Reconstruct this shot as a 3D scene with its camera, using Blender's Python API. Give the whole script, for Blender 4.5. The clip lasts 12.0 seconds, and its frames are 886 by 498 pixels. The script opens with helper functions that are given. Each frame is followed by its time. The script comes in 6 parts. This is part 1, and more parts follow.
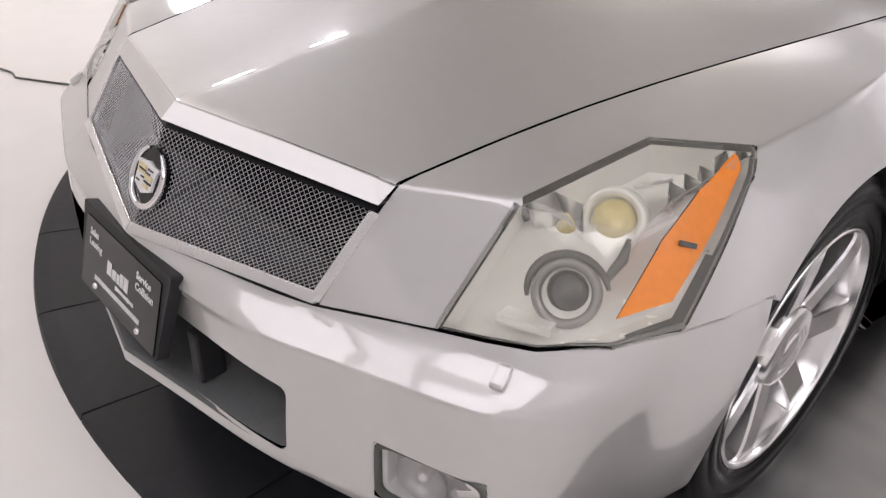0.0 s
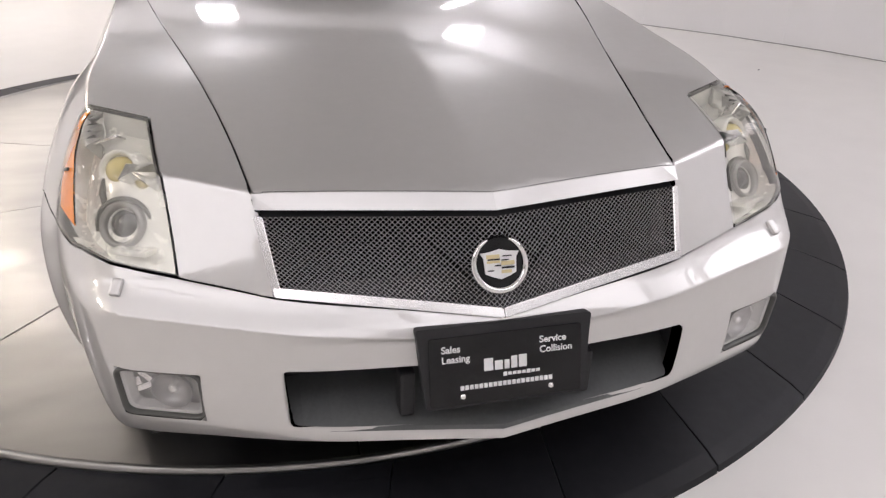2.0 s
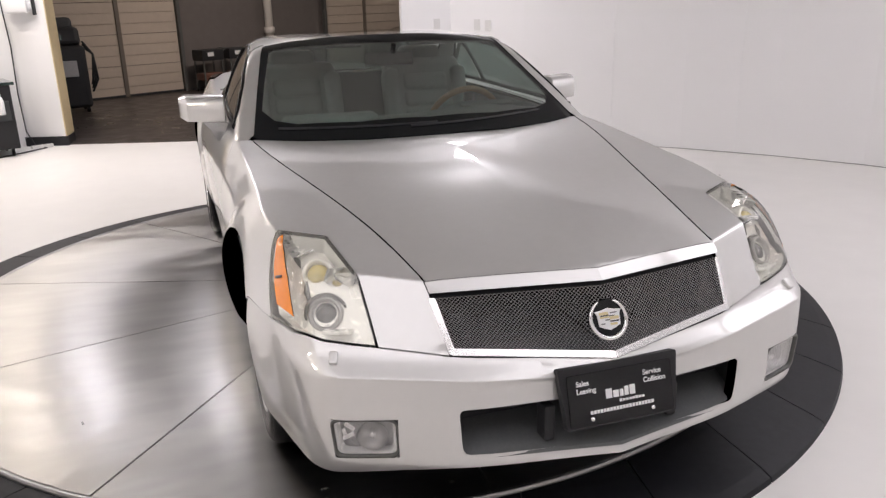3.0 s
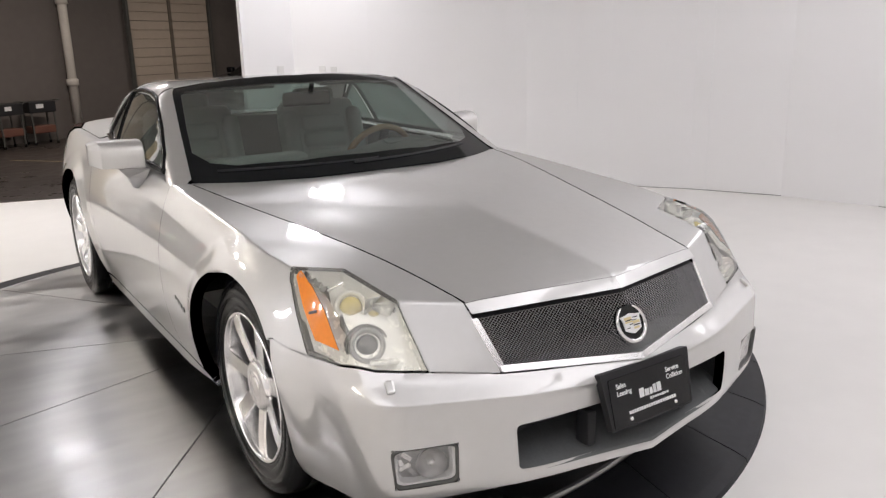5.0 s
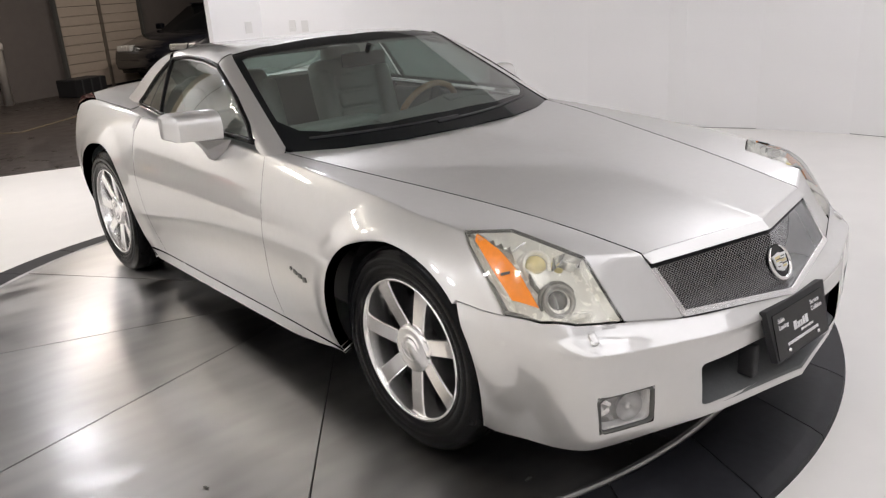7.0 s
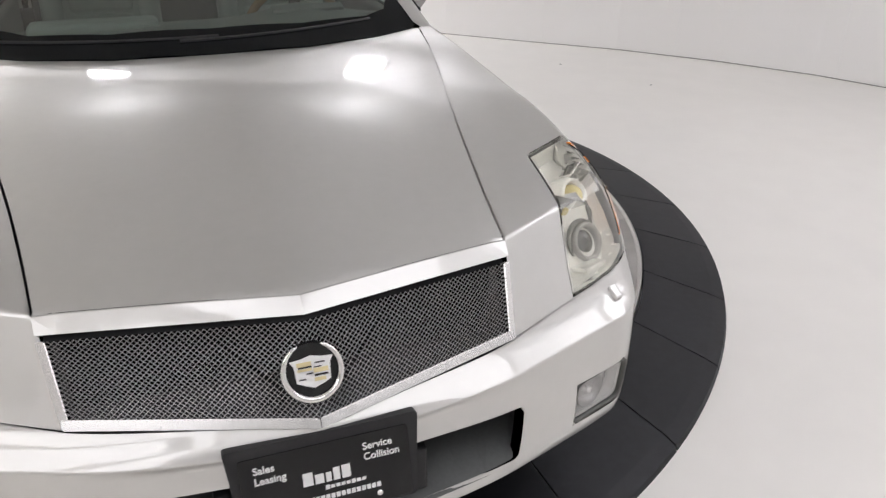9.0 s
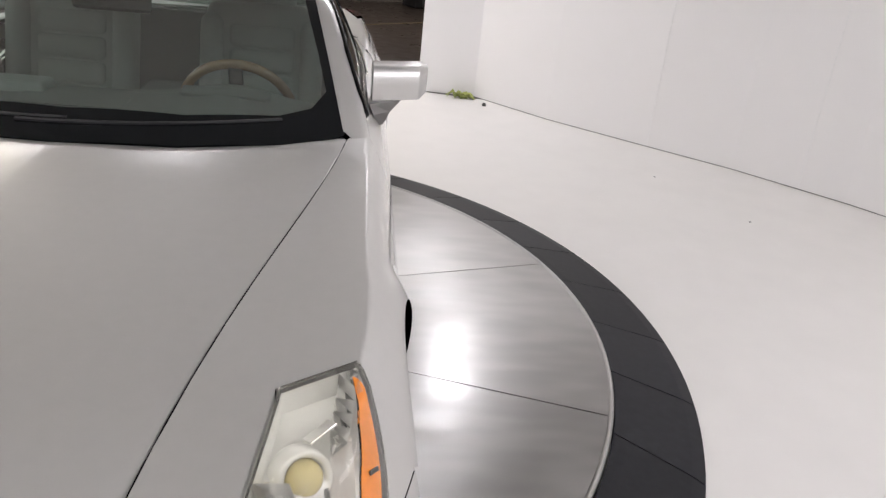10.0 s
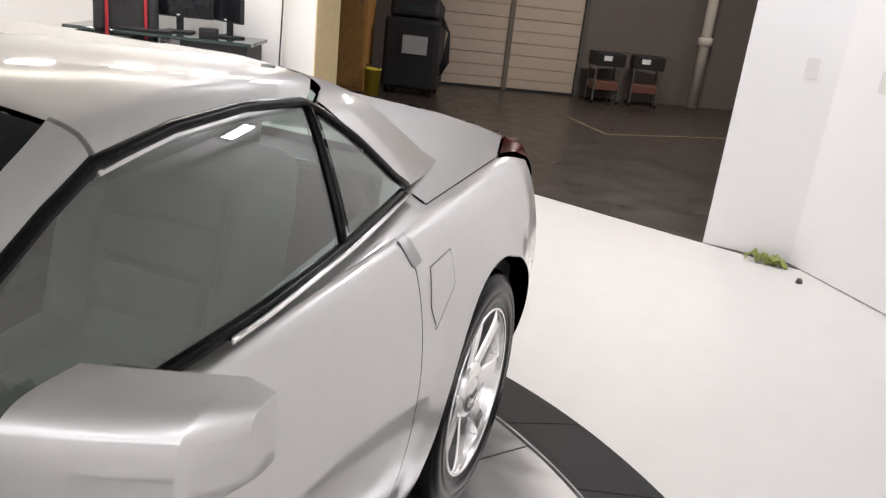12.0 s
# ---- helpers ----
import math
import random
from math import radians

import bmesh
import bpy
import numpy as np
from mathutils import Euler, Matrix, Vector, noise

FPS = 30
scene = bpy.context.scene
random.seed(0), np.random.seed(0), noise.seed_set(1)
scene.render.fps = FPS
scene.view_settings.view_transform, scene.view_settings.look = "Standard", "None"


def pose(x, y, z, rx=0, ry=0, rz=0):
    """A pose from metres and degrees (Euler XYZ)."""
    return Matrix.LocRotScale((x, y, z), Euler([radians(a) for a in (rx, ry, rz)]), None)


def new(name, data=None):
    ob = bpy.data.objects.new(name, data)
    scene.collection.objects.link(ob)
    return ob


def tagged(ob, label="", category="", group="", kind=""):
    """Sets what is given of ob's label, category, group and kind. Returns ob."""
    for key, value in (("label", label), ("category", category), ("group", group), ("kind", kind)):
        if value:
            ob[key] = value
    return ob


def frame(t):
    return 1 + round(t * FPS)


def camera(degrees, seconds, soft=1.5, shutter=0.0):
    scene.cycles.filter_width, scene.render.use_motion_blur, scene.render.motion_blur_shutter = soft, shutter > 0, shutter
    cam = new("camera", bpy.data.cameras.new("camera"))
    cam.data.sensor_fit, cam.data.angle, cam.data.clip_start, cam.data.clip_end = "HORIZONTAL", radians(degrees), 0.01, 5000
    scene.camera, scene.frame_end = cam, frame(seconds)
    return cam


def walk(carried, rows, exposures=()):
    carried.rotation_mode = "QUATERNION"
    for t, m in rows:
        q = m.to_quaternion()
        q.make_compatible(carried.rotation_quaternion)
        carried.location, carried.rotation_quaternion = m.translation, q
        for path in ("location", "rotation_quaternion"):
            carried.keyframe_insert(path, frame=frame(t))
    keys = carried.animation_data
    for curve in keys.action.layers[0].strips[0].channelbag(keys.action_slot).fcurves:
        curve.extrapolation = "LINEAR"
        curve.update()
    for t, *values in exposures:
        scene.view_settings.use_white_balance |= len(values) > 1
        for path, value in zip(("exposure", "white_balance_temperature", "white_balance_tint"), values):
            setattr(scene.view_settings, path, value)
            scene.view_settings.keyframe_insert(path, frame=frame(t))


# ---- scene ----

from mathutils.geometry import delaunay_2d_cdt

# ------------------------------------------------------------------ camera and its walk
cam = camera(59.5, 12.0, soft=1.3, shutter=0.08)
PATH = [
    (0.0, 1.198, -0.297, 1.177, 46.35, -30.89, 2.68),
    (0.5, 0.836, -0.470, 1.199, 28.72, -31.04, 0.84),
    (1.0, 0.417, -0.685, 1.206, 13.01, -28.12, 5.50),
    (1.5, -0.001, -0.940, 1.250, -5.82, -27.79, 3.67),
    (2.0, -0.448, -1.075, 1.286, -15.31, -27.27, 2.08),
    (2.5, -0.789, -1.370, 1.352, -18.83, -24.17, 0.58),
    (3.0, -0.999, -1.490, 1.400, -18.45, -18.02, -1.28),
    (3.5, -1.122, -1.451, 1.434, -15.74, -16.26, -2.26),
    (5.3, -1.689, -1.166, 1.351, -36.96, -14.47, -1.38),
    (5.5, -1.780, -1.083, 1.357, -38.64, -14.66, -1.40),
    (6.0, -2.055, -0.925, 1.360, -43.54, -18.01, -1.93),
    (6.5, -2.243, -0.874, 1.442, -41.17, -19.20, -4.39),
    (7.0, -2.154, -0.881, 1.438, -39.53, -18.92, -3.61),
    (7.2, -2.020, -0.938, 1.429, -38.92, -18.91, -3.04),
    (8.8, -0.420, -1.053, 1.368, -26.53, -24.46, 0.13),
    (9.0, -0.175, -0.995, 1.397, -20.21, -26.50, 0.15),
    (9.5, 0.284, -0.722, 1.390, -15.31, -25.48, 3.48),
    (10.0, 0.732, -0.435, 1.475, -8.17, -23.23, 6.23),
    (10.5, 1.091, 0.083, 1.428, -0.81, -23.09, 7.77),
    (11.0, 1.413, 0.558, 1.414, 12.27, -23.03, 7.31),
    (11.5, 1.406, 1.164, 1.342, 17.20, -22.10, 8.12),
    (12.0, 1.384, 1.668, 1.423, 19.27, -19.54, 6.34),
]
EXPOSURES = [(0.0, 0.0, 6500, 14), (1.0, -0.04, 6500, 12), (2.0, 0.06, 6500, 13), (3.0, 0.08, 6500, 13), (3.7, 0.08, 6500, 13), (5.5, 0.12, 6450, 9), (7.0, 0.12, 6450, 9), (9.0, 0.16, 6450, 8), (9.5, 0.20, 6490, 11), (10.5, 0.18, 6450, 9), (11.2, 0.28, 6450, 9), (12.0, 0.28, 6450, 9)]
walk(cam, [(t, pose(x, y, z, 90 + pitch, 0, yaw) @ pose(0, 0, 0, 0, 0, roll)) for t, x, y, z, yaw, pitch, roll in PATH], EXPOSURES)

# ------------------------------------------------------------------ world and light
FLOOR = -0.07
CEILING = 3.4
LAMP_Z = 2.85
world = bpy.data.worlds.new("world")
scene.world = world
world.use_nodes = True
world.node_tree.nodes["Background"].inputs[0].default_value = (0.8, 0.85, 1.0, 1)
world.node_tree.nodes["Background"].inputs[1].default_value = 0.05


def lamp(name, x, y, z, sx, sy, watts, colour=(1, 0.925, 0.94), rz=0, tip=0):
    data = bpy.data.lights.new(name, "AREA")
    data.shape, data.size, data.size_y, data.energy, data.color = "RECTANGLE", sx, sy, watts, colour
    ob = new(name, data)
    ob.matrix_world = pose(x, y, z, tip, 0, rz)
    return ob


# ------------------------------------------------------------------ materials
def material(name, colour, rough=0.5, metal=0.0, grain=0.0, grain_size=40.0, bump=0.0, coat=0.0, spread=0.0, transmission=0.0, ior=1.45, emit=0.0, rough_var=0.0, coords="Object"):
    m = bpy.data.materials.new(name)
    m.use_nodes = True
    nt = m.node_tree
    b = nt.nodes["Principled BSDF"]
    b.inputs["Base Color"].default_value = (*colour, 1)
    b.inputs["Roughness"].default_value = rough
    b.inputs["Metallic"].default_value = metal
    b.inputs["Coat Weight"].default_value = coat
    b.inputs["Coat Roughness"].default_value = 0.03
    b.inputs["Transmission Weight"].default_value = transmission
    b.inputs["IOR"].default_value = ior
    if emit:
        b.inputs["Emission Color"].default_value = (*colour, 1)
        b.inputs["Emission Strength"].default_value = emit
    if grain or bump or spread or rough_var:
        tc = nt.nodes.new("ShaderNodeTexCoord")
        fine = nt.nodes.new("ShaderNodeTexNoise")
        fine.inputs["Scale"].default_value = grain_size
        fine.inputs["Detail"].default_value = 4
        nt.links.new(tc.outputs[coords], fine.inputs["Vector"])
        broad = nt.nodes.new("ShaderNodeTexNoise")
        broad.inputs["Scale"].default_value = grain_size / 18
        broad.inputs["Detail"].default_value = 3
        nt.links.new(tc.outputs[coords], broad.inputs["Vector"])
        add = nt.nodes.new("ShaderNodeMath")
        add.operation = "ADD"
        nt.links.new(fine.outputs["Fac"], add.inputs[0])
        nt.links.new(broad.outputs["Fac"], add.inputs[1])
        if grain:
            hsv = nt.nodes.new("ShaderNodeHueSaturation")
            hsv.inputs["Color"].default_value = (*colour, 1)
            mr = nt.nodes.new("ShaderNodeMapRange")
            mr.inputs["From Min"].default_value, mr.inputs["From Max"].default_value = 0.6, 1.4
            mr.inputs["To Min"].default_value, mr.inputs["To Max"].default_value = 1 - grain, 1 + grain
            nt.links.new(add.outputs[0], mr.inputs["Value"])
            nt.links.new(mr.outputs[0], hsv.inputs["Value"])
            last = hsv.outputs[0]
            if spread:
                info = nt.nodes.new("ShaderNodeObjectInfo")
                hs2 = nt.nodes.new("ShaderNodeHueSaturation")
                r2 = nt.nodes.new("ShaderNodeMapRange")
                r2.inputs["To Min"].default_value, r2.inputs["To Max"].default_value = 1 - spread, 1 + spread
                nt.links.new(info.outputs["Random"], r2.inputs["Value"])
                nt.links.new(r2.outputs[0], hs2.inputs["Value"])
                nt.links.new(last, hs2.inputs["Color"])
                last = hs2.outputs[0]
            nt.links.new(last, b.inputs["Base Color"])
        if rough_var:
            rr = nt.nodes.new("ShaderNodeMapRange")
            rr.inputs["From Min"].default_value, rr.inputs["From Max"].default_value = 0.6, 1.4
            rr.inputs["To Min"].default_value, rr.inputs["To Max"].default_value = max(0.02, rough - rough_var), rough + rough_var
            nt.links.new(add.outputs[0], rr.inputs["Value"])
            nt.links.new(rr.outputs[0], b.inputs["Roughness"])
        if bump:
            bp = nt.nodes.new("ShaderNodeBump")
            bp.inputs["Strength"].default_value = bump
            bp.inputs["Distance"].default_value = 0.002
            nt.links.new(fine.outputs["Fac"], bp.inputs["Height"])
            nt.links.new(bp.outputs[0], b.inputs["Normal"])
    return m


PAINT = material("silver_paint", (0.62, 0.615, 0.60), rough=0.53, metal=0.88, grain=0.02, grain_size=600, coat=1.0)
PAINT.node_tree.nodes["Principled BSDF"].inputs["Coat IOR"].default_value = 2.5
PAINT.node_tree.nodes["Principled BSDF"].inputs["Coat Roughness"].default_value = 0.05
CHROME = material("chrome", (0.86, 0.85, 0.84), rough=0.07, metal=1.0, grain=0.03, grain_size=60, rough_var=0.03)
ALLOY = material("polished_alloy", (0.80, 0.80, 0.80), rough=0.2, metal=1.0, grain=0.05, grain_size=80, rough_var=0.06)
BLACK = material("black_plastic", (0.018, 0.018, 0.02), rough=0.55, grain=0.2, grain_size=150, bump=0.15)
GLOSSBLACK = material("gloss_black", (0.008, 0.008, 0.009), rough=0.12, grain=0.1, grain_size=60)
PITCH = material("matt_black_pan", (0.006, 0.006, 0.006), rough=0.9, grain=0.2, grain_size=80)
PITCH.node_tree.nodes["Principled BSDF"].inputs["Specular IOR Level"].default_value = 0.1
GREYTRIM = material("grey_trim", (0.10, 0.10, 0.093), rough=0.35, grain=0.1, grain_size=120)
DARKGREY = material("dark_grey_plastic", (0.05, 0.052, 0.055), rough=0.6, grain=0.15, grain_size=150, bump=0.1)
WHEELALLOY = material("machined_alloy", (0.93, 0.925, 0.92), rough=0.20, metal=1.0, grain=0.05, grain_size=60, rough_var=0.05)
RUBBER = material("tyre_rubber", (0.005, 0.005, 0.0055), ior=1.2, rough=0.22, grain=0.25, grain_size=120, bump=0.2)
FRIT = material("black_glass_band", (0.006, 0.007, 0.008), rough=0.08, ior=1.28, grain=0.1, grain_size=40)
AMBER = material("amber_lens", (0.95, 0.29, 0.03), rough=0.2, grain=0.08, grain_size=90, coat=1.0)
REFLECTOR = material("lamp_reflector", (0.96, 0.955, 0.92), rough=0.25, metal=0.3, grain=0.05, grain_size=40, rough_var=0.1)
YELLOWED = material("yellowed_bulb_lens", (0.72, 0.6, 0.24), rough=0.25, grain=0.15, grain_size=60, coat=0.5)
DARKLENS = material("projector_lens", (0.03, 0.031, 0.035), rough=0.06, grain=0.1, grain_size=30, coat=1.0)
REDLENS = material("red_lens", (0.10, 0.008, 0.010), rough=0.12, grain=0.1, grain_size=60, coat=1.0)
LEATHER = material("grey_leather", (0.36, 0.38, 0.365), rough=0.45, grain=0.08, grain_size=120, bump=0.3)
DASH = material("grey_dash", (0.20, 0.212, 0.20), rough=0.6, grain=0.1, grain_size=200, bump=0.25)
WOOD = material("wheel_wood", (0.36, 0.22, 0.12), rough=0.2, grain=0.3, grain_size=50, coat=0.8)
CARPET = material("dark_carpet", (0.03, 0.032, 0.032), rough=0.95, grain=0.3, grain_size=300, bump=0.5)
GOLD = material("emblem_gold", (0.80, 0.70, 0.42), rough=0.3, metal=0.5, grain=0.05, grain_size=80)
GREYSAT = material("satin_grey_paint", (0.33, 0.325, 0.32), rough=0.35, metal=0.7, grain=0.03, grain_size=300, coat=0.6)
WHITEPRINT = material("white_print", (0.82, 0.82, 0.82), rough=0.5, grain=0.03, grain_size=200)


def glass(name, tint, rough=0.0, mix=0.0, ior=1.5):
    m = bpy.data.materials.new(name)
    m.use_nodes = True
    nt = m.node_tree
    nt.nodes.clear()
    out = nt.nodes.new("ShaderNodeOutputMaterial")
    tr = nt.nodes.new("ShaderNodeBsdfTransparent")
    tr.inputs[0].default_value = (*tint, 1)
    gl = nt.nodes.new("ShaderNodeBsdfGlossy")
    gl.inputs["Roughness"].default_value = rough
    lw = nt.nodes.new("ShaderNodeLayerWeight")
    lw.inputs["Blend"].default_value = 0.5
    pw = nt.nodes.new("ShaderNodeMath")
    pw.operation = "POWER"
    pw.inputs[1].default_value = 5.0
    nt.links.new(lw.outputs["Facing"], pw.inputs[0])
    low = ((ior - 1) / (ior + 1)) ** 2
    fr = nt.nodes.new("ShaderNodeMath")
    fr.operation = "MULTIPLY_ADD"
    fr.inputs[1].default_value, fr.inputs[2].default_value = 1 - low, low
    nt.links.new(pw.outputs[0], fr.inputs[0])
    # both faces of the pane reflect: 2F / (1 + F)
    one = nt.nodes.new("ShaderNodeMath")
    one.operation = "ADD"
    one.inputs[1].default_value = 1.0
    nt.links.new(fr.outputs[0], one.inputs[0])
    ratio = nt.nodes.new("ShaderNodeMath")
    ratio.operation = "DIVIDE"
    nt.links.new(fr.outputs[0], ratio.inputs[0])
    nt.links.new(one.outputs[0], ratio.inputs[1])
    pair = nt.nodes.new("ShaderNodeMath")
    pair.operation = "MULTIPLY"
    pair.inputs[1].default_value = 2.0
    nt.links.new(ratio.outputs[0], pair.inputs[0])
    mx = nt.nodes.new("ShaderNodeMixShader")
    nt.links.new(pair.outputs[0], mx.inputs[0])
    # diffuse share: milky plastic on the lamps, painted-in reflection veil on the windows
    if mix:
        df = nt.nodes.new("ShaderNodeBsdfDiffuse")
        df.inputs[0].default_value = (0.94, 0.92, 0.82, 1)
        haze = nt.nodes.new("ShaderNodeMixShader")
        haze.inputs[0].default_value = mix
        nt.links.new(tr.outputs[0], haze.inputs[1])
        nt.links.new(df.outputs[0], haze.inputs[2])
        tr = haze
    nt.links.new(tr.outputs[0], mx.inputs[1])
    nt.links.new(gl.outputs[0], mx.inputs[2])
    nt.links.new(mx.outputs[0], out.inputs[0])
    return m


# mix paints a pale veil over the panes, like the white room reflected
GLASS = glass("tinted_glass", (0.42, 0.51, 0.48), mix=0.045, ior=1.52)
SIDEGLASS = glass("dark_tinted_glass", (0.31, 0.40, 0.375), mix=0.08, ior=1.52)
CLEAR = glass("clear_lens", (0.97, 0.97, 0.93), 0.03, 0.13)
CLEARGLASS = glass("clear_glass", (0.97, 0.97, 0.97), 0.02)

WALL = material("white_wall_paint", (0.87, 0.86, 0.855), rough=0.6, grain=0.02, grain_size=6, bump=0.05, coords="Generated")
CEIL = material("ceiling_paint", (0.34, 0.335, 0.325), rough=0.8, grain=0.03, grain_size=8)
EPOXY = material("white_epoxy", (0.82, 0.80, 0.77), rough=0.46, grain=0.03, grain_size=5)
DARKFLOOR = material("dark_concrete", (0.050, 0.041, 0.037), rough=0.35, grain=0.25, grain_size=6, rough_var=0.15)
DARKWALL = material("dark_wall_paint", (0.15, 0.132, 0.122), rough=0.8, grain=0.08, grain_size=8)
MAT = material("black_rubber_mat", (0.017, 0.0175, 0.021), ior=1.33, rough=0.5, grain=0.25, grain_size=30, spread=0.25, bump=0.15)


# ------------------------------------------------------------------ mesh helpers
def mesh_of(name, verts, faces):
    me = bpy.data.meshes.new(name)
    me.from_pydata([tuple(v) for v in verts], [], faces)
    me.update()
    return me


def part(name, bm, mat, parent=None, label="", smooth=False):
    if isinstance(bm, bmesh.types.BMesh):
        me = bpy.data.meshes.new(name)
        bmesh.ops.recalc_face_normals(bm, faces=bm.faces)
        bm.to_mesh(me)
        bm.free()
    else:
        me = bm
    ob = new(name, me)
    if mat and not me.materials:
        me.materials.append(mat)
    if smooth:
        me.polygons.foreach_set("use_smooth", [True] * len(me.polygons))
    ob.parent = parent
    return tagged(ob, label)


def thing(name, label, category, group="", kind="", m=None):
    ob = new(name)
    if m:
        ob.matrix_world = m
    return tagged(ob, label, category, group, kind)


def box(bm, cx, cy, cz, sx, sy, sz, bevel=0.0, rz=0.0, rx=0.0, ry=0.0):
    m = pose(cx, cy, cz, rx, ry, rz) @ Matrix.Diagonal((sx, sy, sz, 1))
    r = bmesh.ops.create_cube(bm, size=1, matrix=m)
    if bevel:
        edges = list({e for v in r["verts"] for e in v.link_edges})
        bmesh.ops.bevel(bm, geom=edges, offset=bevel, segments=2, profile=0.6, affect="EDGES")
    return bm


def boxed(*a, **k):
    return box(bmesh.new(), *a, **k)


def lathe(profile, steps, axis="x", bm=None, closed=False):
    """Turn (radius, along) pairs round an axis."""
    bm = bm or bmesh.new()
    rings = []
    for k in range(steps):
        a = 2 * math.pi * k / steps
        c, s = math.cos(a), math.sin(a)
        ring = []
        for r, h in profile:
            p = {"x": (h, r * c, r * s), "y": (r * c, h, r * s), "z": (r * c, r * s, h)}[axis]
            ring.append(bm.verts.new(p))
        rings.append(ring)
    n = len(profile)
    for k in range(steps):
        a, b = rings[k], rings[(k + 1) % steps]
        for i in range(n if closed else n - 1):
            j = (i + 1) % n
            bm.faces.new((a[i], a[j], b[j], b[i]))
    return bm


def tube(points, radius, sides=8, bm=None, closed=False):
    """A round bar along points."""
    bm = bm or bmesh.new()
    pts = [Vector(p) for p in points]
    n = len(pts)
    rings = []
    up = Vector((0.13, 0.21, 0.97)).normalized()
    for i, p in enumerate(pts):
        a = pts[i - 1] if i > 0 or closed else p
        b = pts[(i + 1) % n] if i < n - 1 or closed else p
        d = (b - a).normalized()
        u = d.cross(up).normalized()
        v = d.cross(u).normalized()
        r = radius[i] if isinstance(radius, (list, tuple)) else radius
        rings.append([bm.verts.new(p + r * (math.cos(2 * math.pi * k / sides) * u + math.sin(2 * math.pi * k / sides) * v)) for k in range(sides)])
    for i in range(n if closed else n - 1):
        a, b = rings[i], rings[(i + 1) % n]
        for k in range(sides):
            bm.faces.new((a[k], a[(k + 1) % sides], b[(k + 1) % sides], b[k]))
    if not closed:
        bm.faces.new(rings[0])
        bm.faces.new(rings[-1])
    return bm


def prism(outline, depth, bm=None, m=None):
    """A flat plate from a 2D outline, from z 0 to depth, placed by m."""
    bm = bm or bmesh.new()
    lo = [bm.verts.new((x, y, 0)) for x, y in outline]
    hi = [bm.verts.new((x, y, depth)) for x, y in outline]
    n = len(lo)
    bm.faces.new(lo)
    bm.faces.new(hi)
    for i in range(n):
        bm.faces.new((lo[i], lo[(i + 1) % n], hi[(i + 1) % n], hi[i]))
    if m:
        bmesh.ops.transform(bm, matrix=m, verts=lo + hi)
    return bm


def wall_strip(pts, z0, z1, thick, bm=None):
    """An upright wall along plan points; the thickness goes to the left of the way."""
    bm = bm or bmesh.new()
    n = len(pts)
    P = [Vector((x, y, 0)) for x, y in pts]
    off = []
    for i in range(n):
        a, b = P[max(i - 1, 0)], P[min(i + 1, n - 1)]
        d = (b - a).normalized()
        off.append(P[i] + thick * Vector((-d.y, d.x, 0)))
    grid = [[bm.verts.new((p.x, p.y, z)) for z in (z0, z1)] + [bm.verts.new((q.x, q.y, z)) for z in (z1, z0)] for p, q in zip(P, off)]
    for i in range(n - 1):
        for k in range(4):
            bm.faces.new((grid[i][k], grid[i][(k + 1) % 4], grid[i + 1][(k + 1) % 4], grid[i + 1][k]))
    bm.faces.new(grid[0])
    bm.faces.new(grid[-1])
    return bm


# ------------------------------------------------------------------ the car's form
def spline(*knots):
    """A natural cubic through (x, y) knots, straight beyond them."""
    xs, ys = np.array([k[0] for k in knots], float), np.array([k[1] for k in knots], float)
    n = len(xs)
    h = np.diff(xs)
    A, r = np.eye(n), np.zeros(n)
    for i in range(1, n - 1):
        A[i, i - 1:i + 2] = h[i - 1], 2 * (h[i - 1] + h[i]), h[i]
        r[i] = 6 * ((ys[i + 1] - ys[i]) / h[i] - (ys[i] - ys[i - 1]) / h[i - 1])
    m = np.linalg.solve(A, r)

    def f(x):
        x = np.asarray(x, float)
        c = np.clip(x, xs[0], xs[-1])
        i = np.clip(np.searchsorted(xs, c) - 1, 0, n - 2)
        a, b, hh = xs[i + 1] - c, c - xs[i], h[i]
        y = (m[i] * a ** 3 + m[i + 1] * b ** 3) / (6 * hh) + (ys[i] / hh - m[i] * hh / 6) * a + (ys[i + 1] / hh - m[i + 1] * hh / 6) * b
        s0 = (ys[1] - ys[0]) / h[0] - h[0] * (2 * m[0] + m[1]) / 6
        s1 = (ys[-1] - ys[-2]) / h[-1] + h[-1] * (m[-2] + 2 * m[-1]) / 6
        return y + np.where(x < xs[0], (x - xs[0]) * s0, 0) + np.where(x > xs[-1], (x - xs[-1]) * s1, 0)
    return f


def smax(a, b, k):
    h = np.clip(0.5 + 0.5 * (a - b) / k, 0, 1)
    return b + (a - b) * h + k * h * (1 - h)


def step(x, a, b):
    t = np.clip((x - a) / (b - a), 0, 1)
    return t * t * (3 - 2 * t)


hood_half = spline((0.0, 0.41), (0.32, 0.447), (1.0, 0.58), (1.75, 0.735), (2.2, 0.75), (3.4, 0.62), (4.6, 0.60))
hood_mid = spline((0.0, 0.665), (0.21, 0.709), (0.6, 0.770), (1.0, 0.820), (1.4, 0.856), (1.7, 0.876), (2.2, 0.90), (3.4, 0.935), (4.1, 0.955), (4.5, 0.955))
hood_side = spline((0.0, 0.64), (0.32, 0.696), (0.6, 0.744), (1.0, 0.793), (1.4, 0.833), (1.75, 0.862), (2.2, 0.88), (3.4, 0.92), (4.1, 0.94), (4.5, 0.94))
